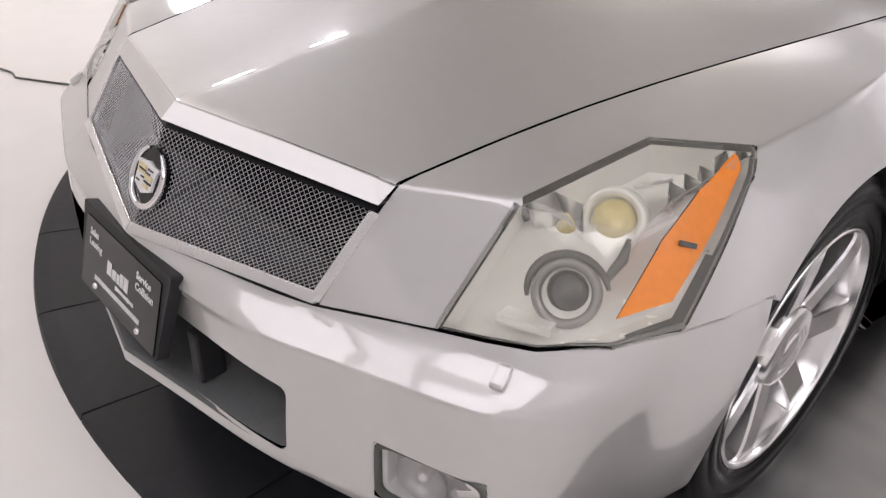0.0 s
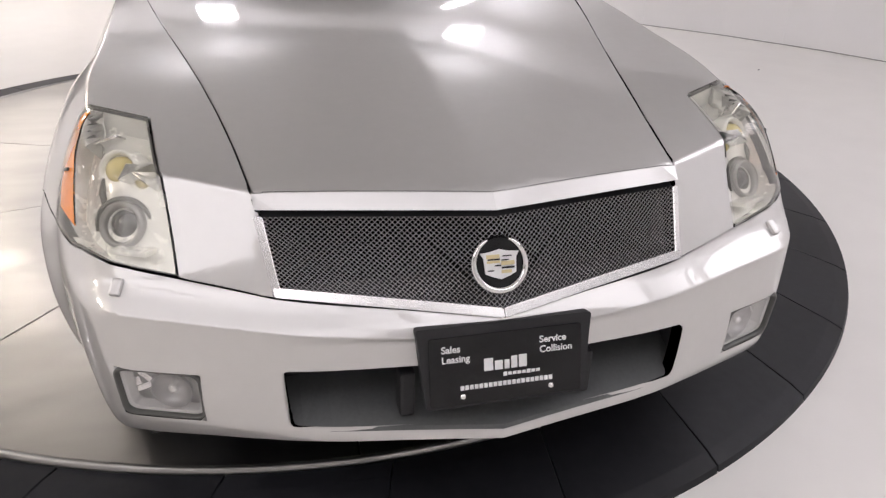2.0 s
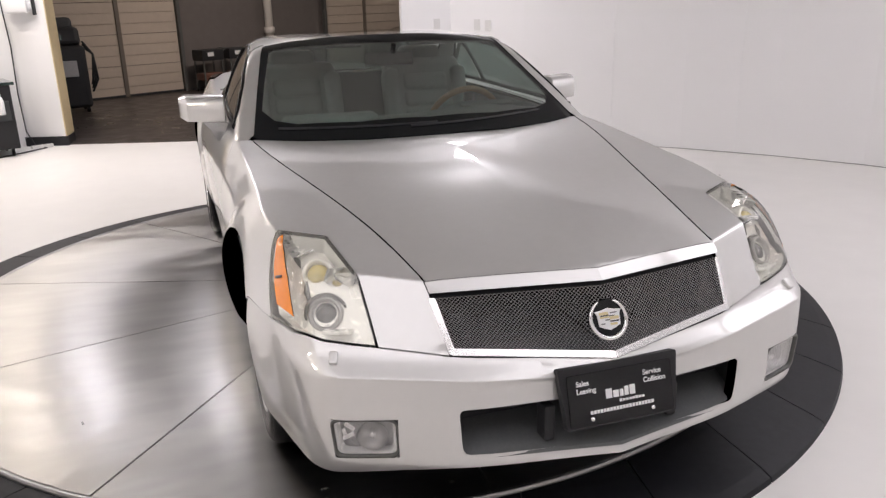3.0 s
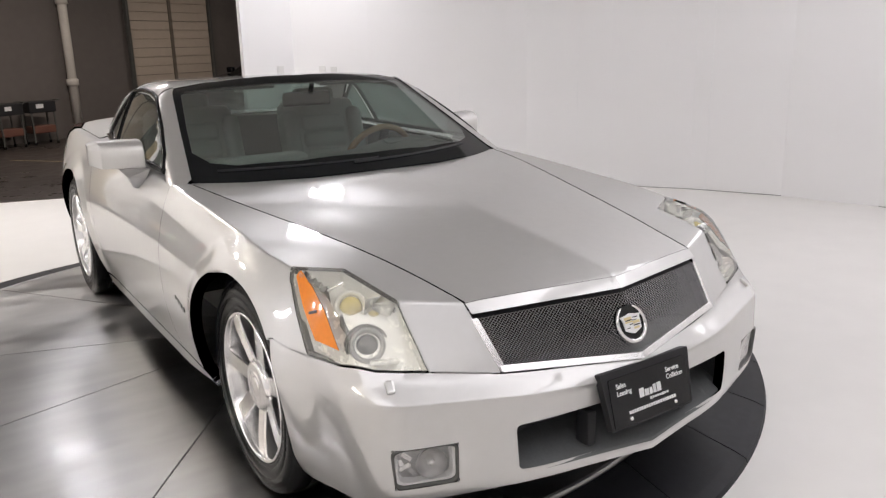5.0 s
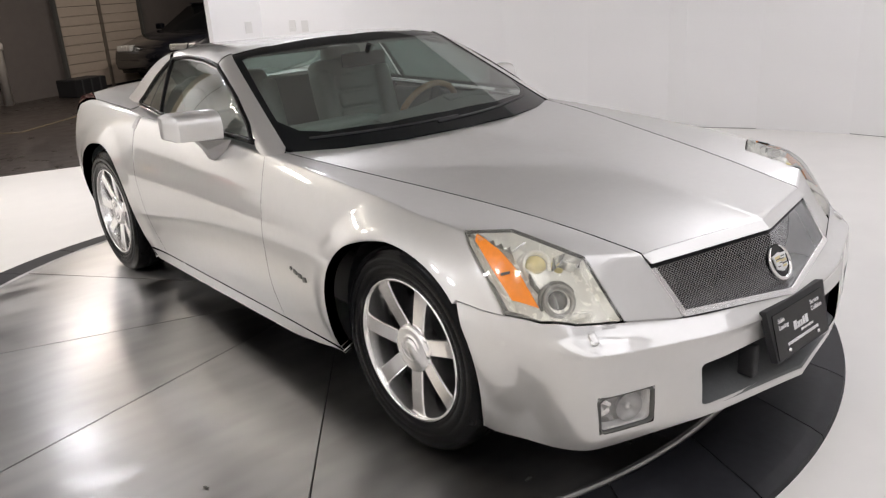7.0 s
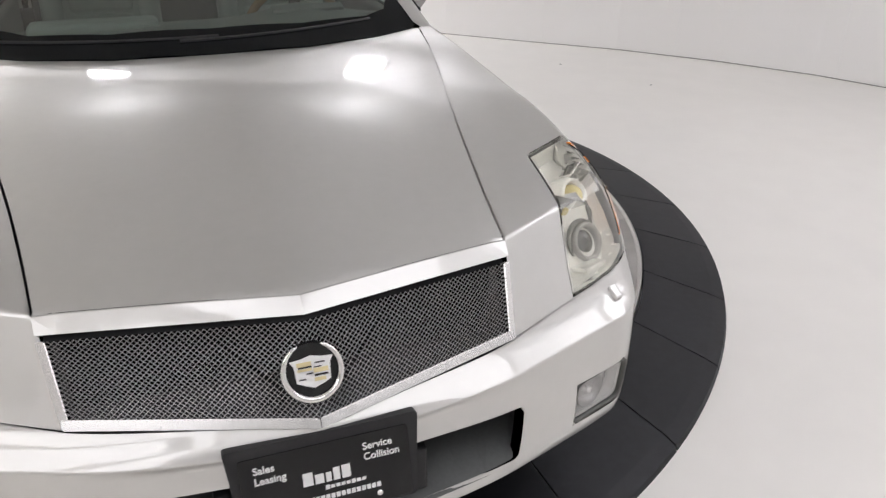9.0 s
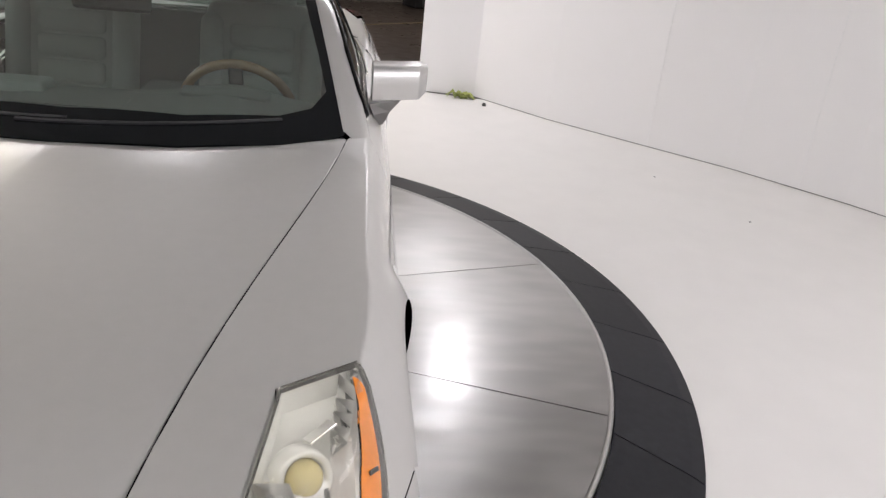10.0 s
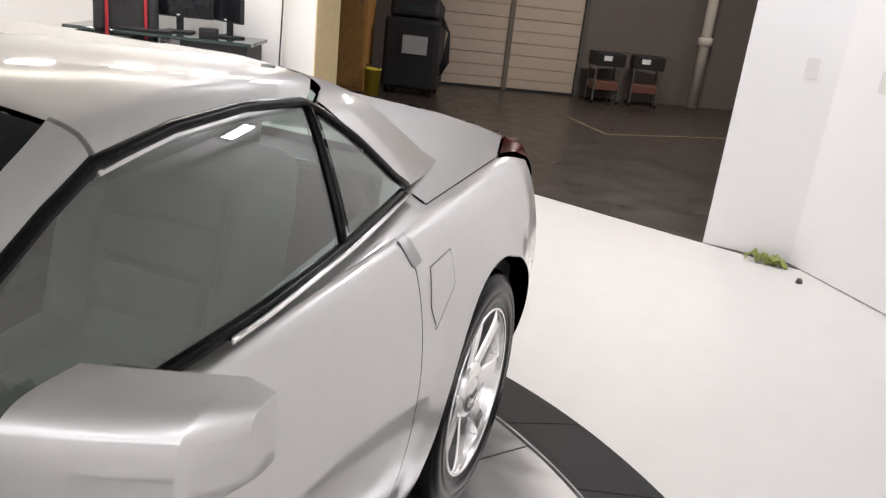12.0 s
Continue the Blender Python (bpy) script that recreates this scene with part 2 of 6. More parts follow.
crest_half = spline((0.2, 0.73), (0.69, 0.775), (1.2, 0.788), (1.84, 0.795), (2.6, 0.80), (3.6, 0.79), (4.2, 0.75), (4.6, 0.68))
crest_height = spline((0.2, 0.685), (0.45, 0.735), (0.69, 0.769), (1.2, 0.82), (1.84, 0.862), (2.6, 0.885), (3.4, 0.908), (4.2, 0.925), (4.55, 0.925))
waist = spline((0.15, 0.56), (0.25, 0.745), (0.32, 0.79), (0.42, 0.825), (0.55, 0.86), (0.66, 0.874), (0.94, 0.886), (1.5, 0.889), (2.2, 0.893), (2.9, 0.899), (3.5, 0.908), (3.9, 0.893), (4.2, 0.852), (4.45, 0.80), (4.6, 0.70))
flank = spline((0.0, 0.10), (0.25, 0.058), (0.45, 0.014), (0.6, 0.0), (0.72, 0.004), (0.85, 0.032), (0.93, 0.062), (1.0, 0.10), (1.15, 0.21))
nose_plan = spline((0.0, 0.022), (0.2, 0.045), (0.42, 0.076), (0.57, 0.124), (0.73, 0.182), (0.8, 0.22), (0.95, 0.34))
nose_face = spline((0.10, 0.16), (0.16, 0.125), (0.21, 0.085), (0.285, 0.063), (0.40, 0.063), (0.475, 0.067), (0.60, 0.076))
nose_shelf = spline((0.40, -0.06), (0.488, 0.0685), (0.502, 0.089), (0.53, 0.125), (0.545, 0.136), (0.56, 0.146), (0.68, 0.231), (0.72, 0.259), (0.80, 0.32))


def nose_rise(z):
    """Set-back of the nose at height z: an upright face, a crisp edge, then the sloping shelf."""
    return smax(nose_face(z), nose_shelf(z), 0.003)


ARCHES = ((0.92, 0.346), (3.505, 0.346))
ARCH_R = 0.375


def body(p):
    """Below zero inside the lower body."""
    x, y, z = np.abs(p[:, 0]), p[:, 1], p[:, 2]
    hh, hm, hs, ch, cz = hood_half(y), hood_mid(y), hood_side(y), crest_half(y), crest_height(y)
    u = np.clip(x / hh, 0, 1)
    top = np.where(x < hh, hm + (hs - hm) * (0.8 * u + 0.2 * u * u), hs + (cz - hs) * (x - hh) / np.maximum(ch - hh, 0.05))
    side = waist(y) - flank(z / cz) * (waist(y) - ch) / 0.10
    for cy, c in ARCHES:
        r = np.hypot(y - cy, z - c)
        side = side + (0.028 if cy < 2 else 0.016) * (1 - step(r, ARCH_R - 0.01, ARCH_R + 0.12)) * step(z, 0.15, 0.3)
    mid = np.clip(1 - x / 0.45, 0, 1)
    front = nose_plan(x) + nose_rise(z - 0.06 * (x - 0.42) * step(0.62 - z, 0.0, 0.1)) - 0.040 * mid * step(z, 0.455, 0.50) - 0.018 * mid * step(z, 0.52, 0.70) - 0.035 * mid * (1 - step(z, 0.255, 0.30))
    rear = 4.40 - 0.45 * x ** 2 - 0.10 * np.clip(0.55 - z, 0, 1) - 0.12 * np.clip(z - 0.85, 0, 1)
    f = smax(z - top, (x - side) * 0.9, 0.0035 + 0.0075 * step(y, 1.7, 2.1))
    f = smax(f, (front - y) * 0.8, 0.005 + 0.055 * step(x, 0.64, 0.80))
    return smax(f, y - rear, 0.03)


roof_mid = spline((2.0, 1.205), (2.4, 1.250), (2.75, 1.264), (3.1, 1.240), (3.5, 1.16))
cabin_taper = spline((1.6, 0.0), (2.4, 0.0), (3.0, 0.03), (3.4, 0.085), (3.8, 0.15))
cabin_side = spline((0.80, 0.0), (0.87, 0.022), (1.0, 0.075), (1.1, 0.125), (1.18, 0.175), (1.26, 0.24))


def cabin(p):
    """Below zero inside the greenhouse."""
    x, y, z = np.abs(p[:, 0]), p[:, 1], p[:, 2]
    top = roof_mid(y) - 0.165 * x ** 2
    side = 0.812 - cabin_side(z) - cabin_taper(y)
    screen = 1.50 + 0.44 * x ** 2 + (z - 0.859) * 2.2
    back = 3.02 + (1.24 - z) * 2.0 + 0.25 * x ** 2
    f = smax(z - top, x - side, 0.045)
    f = smax(f, (screen - y) * 0.42, 0.02)
    return smax(f, (y - back) * 0.45, 0.03)


def brow(x):
    """Where the hood's top meets the nose, at half-width x."""
    z = 0.70
    for _ in range(30):
        y = float(nose_plan(x) + nose_rise(z)) - 0.018 * max(0.0, 1 - x / 0.45)
        hh, hs, ch, cz = float(hood_half(y)), float(hood_side(y)), float(crest_half(y)), float(crest_height(y))
        t = float(hood_mid(y)) + (hs - float(hood_mid(y))) * (0.8 * x / hh + 0.2 * (x / hh) ** 2) if x < hh else hs + (cz - hs) * (x - hh) / max(ch - hh, 0.05)
        z = 0.5 * (z + t)
    return (x, y, z)


def normal_of(fn, P):
    e = 1e-4
    g = np.stack([fn(P + e * np.eye(3)[i]) - fn(P - e * np.eye(3)[i]) for i in range(3)], 1)
    return g / np.maximum(np.linalg.norm(g, axis=1)[:, None], 1e-9)


def drop_on(fn, O, D, reach=1.2, n=160):
    """March from O + reach * D inwards along -D to the skin."""
    lo = np.full(len(O), reach)
    done = np.zeros(len(O), bool)
    ts = np.linspace(reach, -reach, n)
    hit = np.full(len(O), np.nan)
    for t in ts:
        v = fn(O + t * D) < 0
        first = v & ~done
        hit[first] = t
        done |= v
    stepsize = 2 * reach / (n - 1)
    a = np.where(done, hit, 0)
    b = a + stepsize
    for _ in range(26):
        mid = 0.5 * (a + b)
        inside = fn(O + mid[:, None] * D) < 0
        a, b = np.where(inside, mid, a), np.where(inside, b, mid)
    return O + a[:, None] * D


class Along:
    """Parallel projection along d."""
    def __init__(self, d):
        self.d = np.array(d, float) / np.linalg.norm(d)
        ref = np.array((0, 1.0, 0)) if abs(self.d[1]) < 0.7 else np.array((0, 0, 1.0))
        self.u = np.cross(ref, self.d)
        self.u /= np.linalg.norm(self.u)
        self.v = np.cross(self.d, self.u)

    def flat(self, P):
        P = np.asarray(P, float)
        return np.stack([P @ self.u, P @ self.v], 1)

    def rays(self, q, base):
        return q[:, :1] * self.u + q[:, 1:] * self.v + base * self.d, np.repeat(self.d[None], len(q), 0)


class Round:
    """Projection outwards from an upright axis."""
    def __init__(self, x, y, r):
        self.x, self.y, self.r = x, y, r

    def flat(self, P):
        P = np.asarray(P, float)
        return np.stack([np.arctan2(P[:, 0] - self.x, self.y - P[:, 1]) * self.r, P[:, 2]], 1)

    def rays(self, q, base):
        a = q[:, 0] / self.r
        D = np.stack([np.sin(a), -np.cos(a), 0 * a], 1)
        return np.stack([0 * a + self.x, 0 * a + self.y, q[:, 1]], 1) + base * D, D


def inside(poly, q):
    x, y = q[:, 0], q[:, 1]
    r = np.zeros(len(q), bool)
    n = len(poly)
    for i in range(n):
        (x0, y0), (x1, y1) = poly[i], poly[(i + 1) % n]
        if y0 != y1:
            r ^= ((y0 > y) != (y1 > y)) & (x < (x1 - x0) * (y - y0) / (y1 - y0) + x0)
    return r


def dense(poly, d):
    out = []
    n = len(poly)
    for i in range(n):
        a, b = np.array(poly[i]), np.array(poly[(i + 1) % n])
        k = max(1, int(math.ceil(np.linalg.norm(b - a) / d)))
        out += [a + (b - a) * j / k for j in range(k)]
    return np.array(out)


def inset(poly, d):
    p = np.asarray(poly)
    area = 0.5 * np.sum(p[:, 0] * np.roll(p[:, 1], -1) - np.roll(p[:, 0], -1) * p[:, 1])
    s = 1 if area > 0 else -1
    e0 = p - np.roll(p, 1, 0)
    e1 = np.roll(p, -1, 0) - p
    n0 = np.stack([-e0[:, 1], e0[:, 0]], 1) / (np.linalg.norm(e0, axis=1)[:, None] + 1e-9)
    n1 = np.stack([-e1[:, 1], e1[:, 0]], 1) / (np.linalg.norm(e1, axis=1)[:, None] + 1e-9)
    b = n0 + n1
    b /= np.maximum((b * b).sum(1)[:, None] / 2, 0.4)
    return p + s * d * b


def rounded(poly, r, k=4):
    """Cut the corners of a 2D outline to arcs."""
    out = []
    n = len(poly)
    for i in range(n):
        a, p, b = (np.array(poly[j % n], float) for j in (i - 1, i, i + 1))
        la, lb = np.linalg.norm(a - p), np.linalg.norm(b - p)
        d = min(r, la * 0.45, lb * 0.45)
        s, e = p + (a - p) / la * d, p + (b - p) / lb * d
        out += [(1 - t) ** 2 * s + 2 * t * (1 - t) * p + t * t * e for t in np.linspace(0, 1, k + 1)]
    return out


def skin(name, fn, frame_, outline, mat, parent, holes=(), grid=0.03, gap=0.0022, flange=0.012, lift=0.0, base=0.0, mirror=False, flip=None, label="", corner=0.0, edge=0.012, lines=()):
    """One panel of the skin inside an outline of points in space, with its edge turned in.
    mirror: also made for the other side, as a second object."""
    q = [tuple(v) for v in frame_.flat(outline)]
    if corner:
        q = rounded(q, corner)
    loops = [inset(dense(q, edge), gap)]
    for h in holes:
        loops.append(inset(dense([tuple(v) for v in frame_.flat(h)], edge), -gap))
    lo, hi = loops[0].min(0), loops[0].max(0)
    gx, gy = np.meshgrid(np.arange(lo[0] + grid / 3, hi[0], grid), np.arange(lo[1] + grid / 3, hi[1], grid))
    g = np.stack([gx.ravel(), gy.ravel()], 1)
    keep = inside(loops[0], g)
    for h in loops[1:]:
        keep &= ~inside(h, g)
    g = g[keep]
    rim = np.concatenate(loops)
    far = np.array([np.min(((rim - v) ** 2).sum(1)) for v in g]) > (grid * 0.35) ** 2 if len(g) else np.zeros(0, bool)
    pts = np.concatenate([rim, g[far]]) if len(g) else rim
    creases = []
    for ln in lines:
        q2 = frame_.flat(ln)
        d2 = q2[-1] - q2[0]
        n2 = np.array((-d2[1], d2[0])) / np.linalg.norm(d2)
        for off in (-0.0075, -0.0025, 0.0025, 0.0075):
            c2 = dense([tuple(v) for v in q2 + off * n2], edge)[:-1]
            c2 = c2[: int(len(c2) * 0.5) + 1]
            creases.append(c2[inside(inset(loops[0], 0.006), c2)])
    for c2 in creases:
        if len(c2):
            gap2 = np.array([np.min(((c2 - v) ** 2).sum(1)) for v in pts]) > (grid * 0.3) ** 2
            gap2[:len(rim)] = True
            pts = np.concatenate([pts[gap2], c2])
    edges, k = [], 0
    for L in loops:
        edges += [(k + i, k + (i + 1) % len(L)) for i in range(len(L))]
        k += len(L)
    vs, _, tris, *_ = delaunay_2d_cdt([Vector(v) for v in pts], edges, [], 0, 1e-6)
    vs = np.array([tuple(v) for v in vs])
    tris = np.array([t for t in tris if len(t) == 3])
    c = vs[tris].mean(1)
    ok = inside(loops[0], c)
    for h in loops[1:]:
        ok &= ~inside(h, c)
    tris = tris[ok]
    used = np.unique(tris)
    remap = -np.ones(len(vs), int)
    remap[used] = np.arange(len(used))
    vs, tris = vs[used], remap[tris]
    O, D = frame_.rays(vs, base)
    P = drop_on(fn, O, D)
    N = normal_of(fn, P)
    P = P + lift * N
    # wind outwards
    a, b, cc = P[tris[:, 0]], P[tris[:, 1]], P[tris[:, 2]]
    back = (np.cross(b - a, cc - a) * N[tris[:, 0]]).sum(1) < 0
    tris[back] = tris[back][:, ::-1]
    faces = [tuple(int(i) for i in t) for t in tris]
    # turned-in edge
    count = {}
    for t in faces:
        for i in range(3):
            e = (t[i], t[(i + 1) % 3])
            count[e] = 1
    border = [e for e in count if (e[1], e[0]) not in count]
    V, NN = list(P), list(N)
    outer, inner = {}, {}
    mids = {}
    for i, j in border:
        for s in (i, j):
            if s not in outer:
                outer[s] = len(V)
                V.append(P[s])
                NN.append(N[s])
                inner[s] = len(V)
                V.append(P[s] - flange * N[s])
                NN.append(N[s])
    acc = {}
    for i, j in border:
        d = np.cross(P[i] - P[j], N[i])
        d = -d / (np.linalg.norm(d) + 1e-9)
        for s in (i, j):
            acc[s] = acc.get(s, 0) + d
    for s, d in acc.items():
        d = d / (np.linalg.norm(d) + 1e-9)
        NN[outer[s]] = -d * 0.9 + N[s] * 0.3
        NN[inner[s]] = -d
    for i, j in border:
        faces.append((outer[j], outer[i], inner[i], inner[j]))
    V, NN = np.array(V), np.array(NN)
    NN /= np.linalg.norm(NN, axis=1)[:, None] + 1e-9
    made = []
    for side in ((1, -1) if mirror else (1,)):
        S = np.array((side, 1, 1))
        fc = faces if side == 1 else [f[::-1] for f in faces]
        me = mesh_of(name, V * S, fc)
        me.polygons.foreach_set("use_smooth", [True] * len(me.polygons))
        me.normals_split_custom_set_from_vertices([tuple(n) for n in NN * S])
        made.append(part(name, me, mat, parent[0 if side == 1 else 1] if isinstance(parent, (list, tuple)) else parent, label))
    return made


# ------------------------------------------------------------------ the room
DISC = (-0.20, 2.29)
R_DISC, R_MAT = 1.975, 2.285
RIGHT = [(1.37, 6.84), (1.90, 6.77), (2.45, 6.08), (3.05, 5.48), (3.62, 4.93), (4.15, 4.28), (4.58, 3.62), (4.92, 2.85), (5.10, 2.05), (5.12, 1.2),
         (4.95, 0.0), (4.6, -1.4), (3.8, -2.9), (2.4, -4.0), (0.6, -4.6), (-1.6, -4.6), (-3.6, -3.9), (-5.0, -2.4), (-5.7, -0.4), (-5.9, 2.0), (-5.75, 4.6), (-5.3, 7.1)]
BACK = [(-5.3, 7.1), (-2.62, 8.03)]


def room():
    bm = wall_strip(RIGHT[::-1], FLOOR - 0.1, CEILING, -0.14)
    tagged(part("wall_studio", bm, WALL), "smooth white curved studio wall in panels", "wall", kind="structure")
    bm = wall_strip(BACK[::-1], FLOOR - 0.1, CEILING, -0.14)
    tagged(part("wall_back", bm, WALL), "white painted back wall behind the desk", "wall", kind="structure")
    pil = prism([(-2.62, 8.03), (-2.55, 8.38), (-2.17, 8.24), (-2.21, 7.90)][::-1], CEILING - FLOOR, m=pose(0, 0, FLOOR))
    tagged(part("wall_pillar", pil, WALL), "white pillar beside the wide opening", "pillar", kind="structure")
    head = prism([(-2.20, 7.91), (1.37, 6.85), (1.42, 6.99), (-2.16, 8.05)][::-1], CEILING - 2.85, m=pose(0, 0, 2.85))
    tagged(part("wall_lintel", head, WALL), "white lintel above the wide opening", "wall", kind="structure")
    fl = bmesh.new()
    prism([(-9, -6), (11, -6), (11, 19), (-9, 19)], 0.1, fl, pose(0, 0, FLOOR - 0.1))
    tagged(part("floor", fl, EPOXY), "glossy off-white epoxy studio floor", "floor", kind="structure")
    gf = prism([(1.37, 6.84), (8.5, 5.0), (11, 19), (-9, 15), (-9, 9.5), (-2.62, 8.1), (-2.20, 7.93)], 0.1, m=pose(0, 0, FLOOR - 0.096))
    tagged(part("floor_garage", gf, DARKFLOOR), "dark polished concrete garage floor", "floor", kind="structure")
    ce = bmesh.new()
    prism([(-9, -6), (8.5, -6), (11, 19), (-9, 19)], 0.1, ce, pose(0, 0, CEILING))
    tagged(part("ceiling", ce, CEIL), "dull grey painted ceiling over studio and garage", "ceiling", kind="structure")
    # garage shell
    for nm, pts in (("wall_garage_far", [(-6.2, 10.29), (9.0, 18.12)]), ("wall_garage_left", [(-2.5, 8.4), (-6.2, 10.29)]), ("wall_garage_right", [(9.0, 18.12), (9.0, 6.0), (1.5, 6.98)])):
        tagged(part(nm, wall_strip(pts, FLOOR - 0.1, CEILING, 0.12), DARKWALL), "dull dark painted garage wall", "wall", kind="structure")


room()


def turntable():
    t = thing("turntable", "round brushed-aluminium car turntable set in the white floor", "turntable")
    n = 10
    for k in range(n):
        a0, a1 = math.radians(16.6 + 36 * k + 0.06), math.radians(16.6 + 36 * (k + 1) - 0.06)
        pts = [(0.0, 0.0)] + [((R_DISC - 0.022) * math.cos(a), (R_DISC - 0.022) * math.sin(a)) for a in np.linspace(a0, a1, 13)]
        off = (0.004 * math.cos((a0 + a1) / 2), 0.004 * math.sin((a0 + a1) / 2))
        ob = part("plate", prism(pts, 0.012, m=pose(DISC[0] + off[0], DISC[1] + off[1], -0.012)), DECK, t)
    edge_strip = part("rim", lathe([(R_DISC - 0.020, -0.012), (R_DISC - 0.020, -0.001), (R_DISC - 0.012, 0.001), (R_DISC - 0.010, 0.004), (R_DISC - 0.004, 0.005), (R_DISC, 0.001), (R_DISC, -0.05)], 160, "z"), EDGE, t, "rounded grey metal edge strip", smooth=True)
    edge_strip.location = (*DISC, 0)
    drum = part("drum", lathe([(0.01, -0.014), (R_DISC - 0.01, -0.014), (R_DISC - 0.01, FLOOR)], 96, "z"), BLACK, t, "dark base under the plates")
    drum.location = (*DISC, 0)
    m = 32
    for k in range(m):
        a0 = math.radians(0.9 + 11.25 * k)
        a1 = math.radians(0.9 + 11.25 * (k + 1) - 0.16)
        skew = math.radians(-2.3)
        bm = bmesh.new()
        rows = []
        for s in range(7):
            a = a0 + (a1 - a0) * s / 6
            row = []
            for r, z, f in ((R_DISC + 0.006, FLOOR, 0), (R_DISC + 0.006, -0.008, 0), (R_DISC + 0.05, -0.012, 0.2), (R_MAT - 0.05, -0.042, 0.85), (R_MAT - 0.006, -0.052, 1), (R_MAT, FLOOR, 1)):
                b = a + skew * f
                row.append(bm.verts.new((DISC[0] + r * math.cos(b), DISC[1] + r * math.sin(b), z)))
            rows.append(row)
        for i in range(6):
            for j in range(5):
                bm.faces.new((rows[i][j], rows[i][j + 1], rows[i + 1][j + 1], rows[i + 1][j]))
        bm.faces.new(rows[0])
        bm.faces.new(rows[-1])
        part("mat_segment", bm, MAT, t)
    return t


def deck_material():
    """Sanded aluminium sheet: cloudy patches, short brushed streaks, a slight buckle."""
    m = material("brushed_aluminium", (0.60, 0.595, 0.58), rough=0.40, metal=1.0)
    nt = m.node_tree
    b = nt.nodes["Principled BSDF"]
    tc = nt.nodes.new("ShaderNodeTexCoord")

    def noise(scale, detail, stretch=1.0, turn=0.0, distortion=0.0):
        mp = nt.nodes.new("ShaderNodeMapping")
        mp.inputs["Rotation"].default_value = (0, 0, math.radians(turn))
        mp.inputs["Scale"].default_value = (1, stretch, 1)
        nt.links.new(tc.outputs["Object"], mp.inputs["Vector"])
        n = nt.nodes.new("ShaderNodeTexNoise")
        n.inputs["Scale"].default_value, n.inputs["Detail"].default_value, n.inputs["Distortion"].default_value = scale, detail, distortion
        nt.links.new(mp.outputs[0], n.inputs["Vector"])
        return n.outputs["Fac"]

    def mixed(a, b_, k):
        add = nt.nodes.new("ShaderNodeMath")
        add.operation = "MULTIPLY_ADD"
        add.inputs[1].default_value = k
        nt.links.new(b_, add.inputs[0])
        nt.links.new(a, add.inputs[2])
        return add.outputs[0]

    def ranged(v, a0, a1, b0, b1):
        mr = nt.nodes.new("ShaderNodeMapRange")
        mr.interpolation_type = "SMOOTHSTEP"
        for key, val in (("From Min", a0), ("From Max", a1), ("To Min", b0), ("To Max", b1)):
            mr.inputs[key].default_value = val
        nt.links.new(v, mr.inputs["Value"])
        return mr.outputs[0]

    cloud = mixed(noise(1.9, 2, distortion=0.4), noise(3.2, 1, 3.2, 35), 0.8)
    cloud = mixed(cloud, noise(3.5, 1, 3.0, -20), 0.35)
    nt.links.new(ranged(cloud, 0.75, 1.45, 0.28, 0.46), b.inputs["Roughness"])
    bp = nt.nodes.new("ShaderNodeBump")
    bp.inputs["Strength"].default_value, bp.inputs["Distance"].default_value = 0.04, 0.01
    nt.links.new(mixed(noise(2.2, 1), noise(7, 1, 3.0, 60), 0.06), bp.inputs["Height"])
    nt.links.new(bp.outputs[0], b.inputs["Normal"])
    # brushed outwards from the middle: the sheen runs across the brush marks
    geo = nt.nodes.new("ShaderNodeNewGeometry")
    out = nt.nodes.new("ShaderNodeVectorMath")
    out.operation = "SUBTRACT"
    out.inputs[1].default_value = (*DISC, 0)
    nt.links.new(geo.outputs["Position"], out.inputs[0])
    across = nt.nodes.new("ShaderNodeVectorMath")
    across.operation = "CROSS_PRODUCT"
    across.inputs[1].default_value = (0, 0, 1)
    nt.links.new(out.outputs[0], across.inputs[0])
    unit = nt.nodes.new("ShaderNodeVectorMath")
    unit.operation = "NORMALIZE"
    nt.links.new(across.outputs[0], unit.inputs[0])
    swirl = nt.nodes.new("ShaderNodeTexNoise")
    swirl.inputs["Scale"].default_value, swirl.inputs["Detail"].default_value = 3.0, 3
    nt.links.new(tc.outputs["Object"], swirl.inputs["Vector"])
    bend = nt.nodes.new("ShaderNodeVectorMath")
    bend.operation = "MULTIPLY_ADD"
    bend.inputs[1].default_value = (0.5, 0.5, 0)
    nt.links.new(swirl.outputs["Color"], bend.inputs[0])
    nt.links.new(unit.outputs[0], bend.inputs[2])
    shift = nt.nodes.new("ShaderNodeVectorMath")
    shift.operation = "SUBTRACT"
    shift.inputs[1].default_value = (0.25, 0.25, 0)
    nt.links.new(bend.outputs[0], shift.inputs[0])
    nt.links.new(shift.outputs[0], b.inputs["Tangent"])
    b.inputs["Anisotropic"].default_value = 0.72
    # worn polish: a thin gloss over the brushed metal
    b.inputs["Coat Weight"].default_value = 0.3
    b.inputs["Coat Roughness"].default_value = 0.19
    nt.links.new(bp.outputs[0], b.inputs["Coat Normal"])
    info = nt.nodes.new("ShaderNodeObjectInfo")
    tone = mixed(ranged(info.outputs["Random"], 0, 1, 0.82, 1.02), ranged(cloud, 0.75, 1.45, -0.5, 0.5), 0.28)
    hsv = nt.nodes.new("ShaderNodeHueSaturation")
    hsv.inputs["Color"].default_value = (0.455, 0.448, 0.436, 1)
    nt.links.new(tone, hsv.inputs["Value"])
    nt.links.new(hsv.outputs[0], b.inputs["Base Color"])
    return m


DECK = deck_material()
EDGE = material("dull_edge_strip", (0.42, 0.415, 0.405), rough=0.42, metal=1.0, grain=0.12, grain_size=25, rough_var=0.1)
turntable()

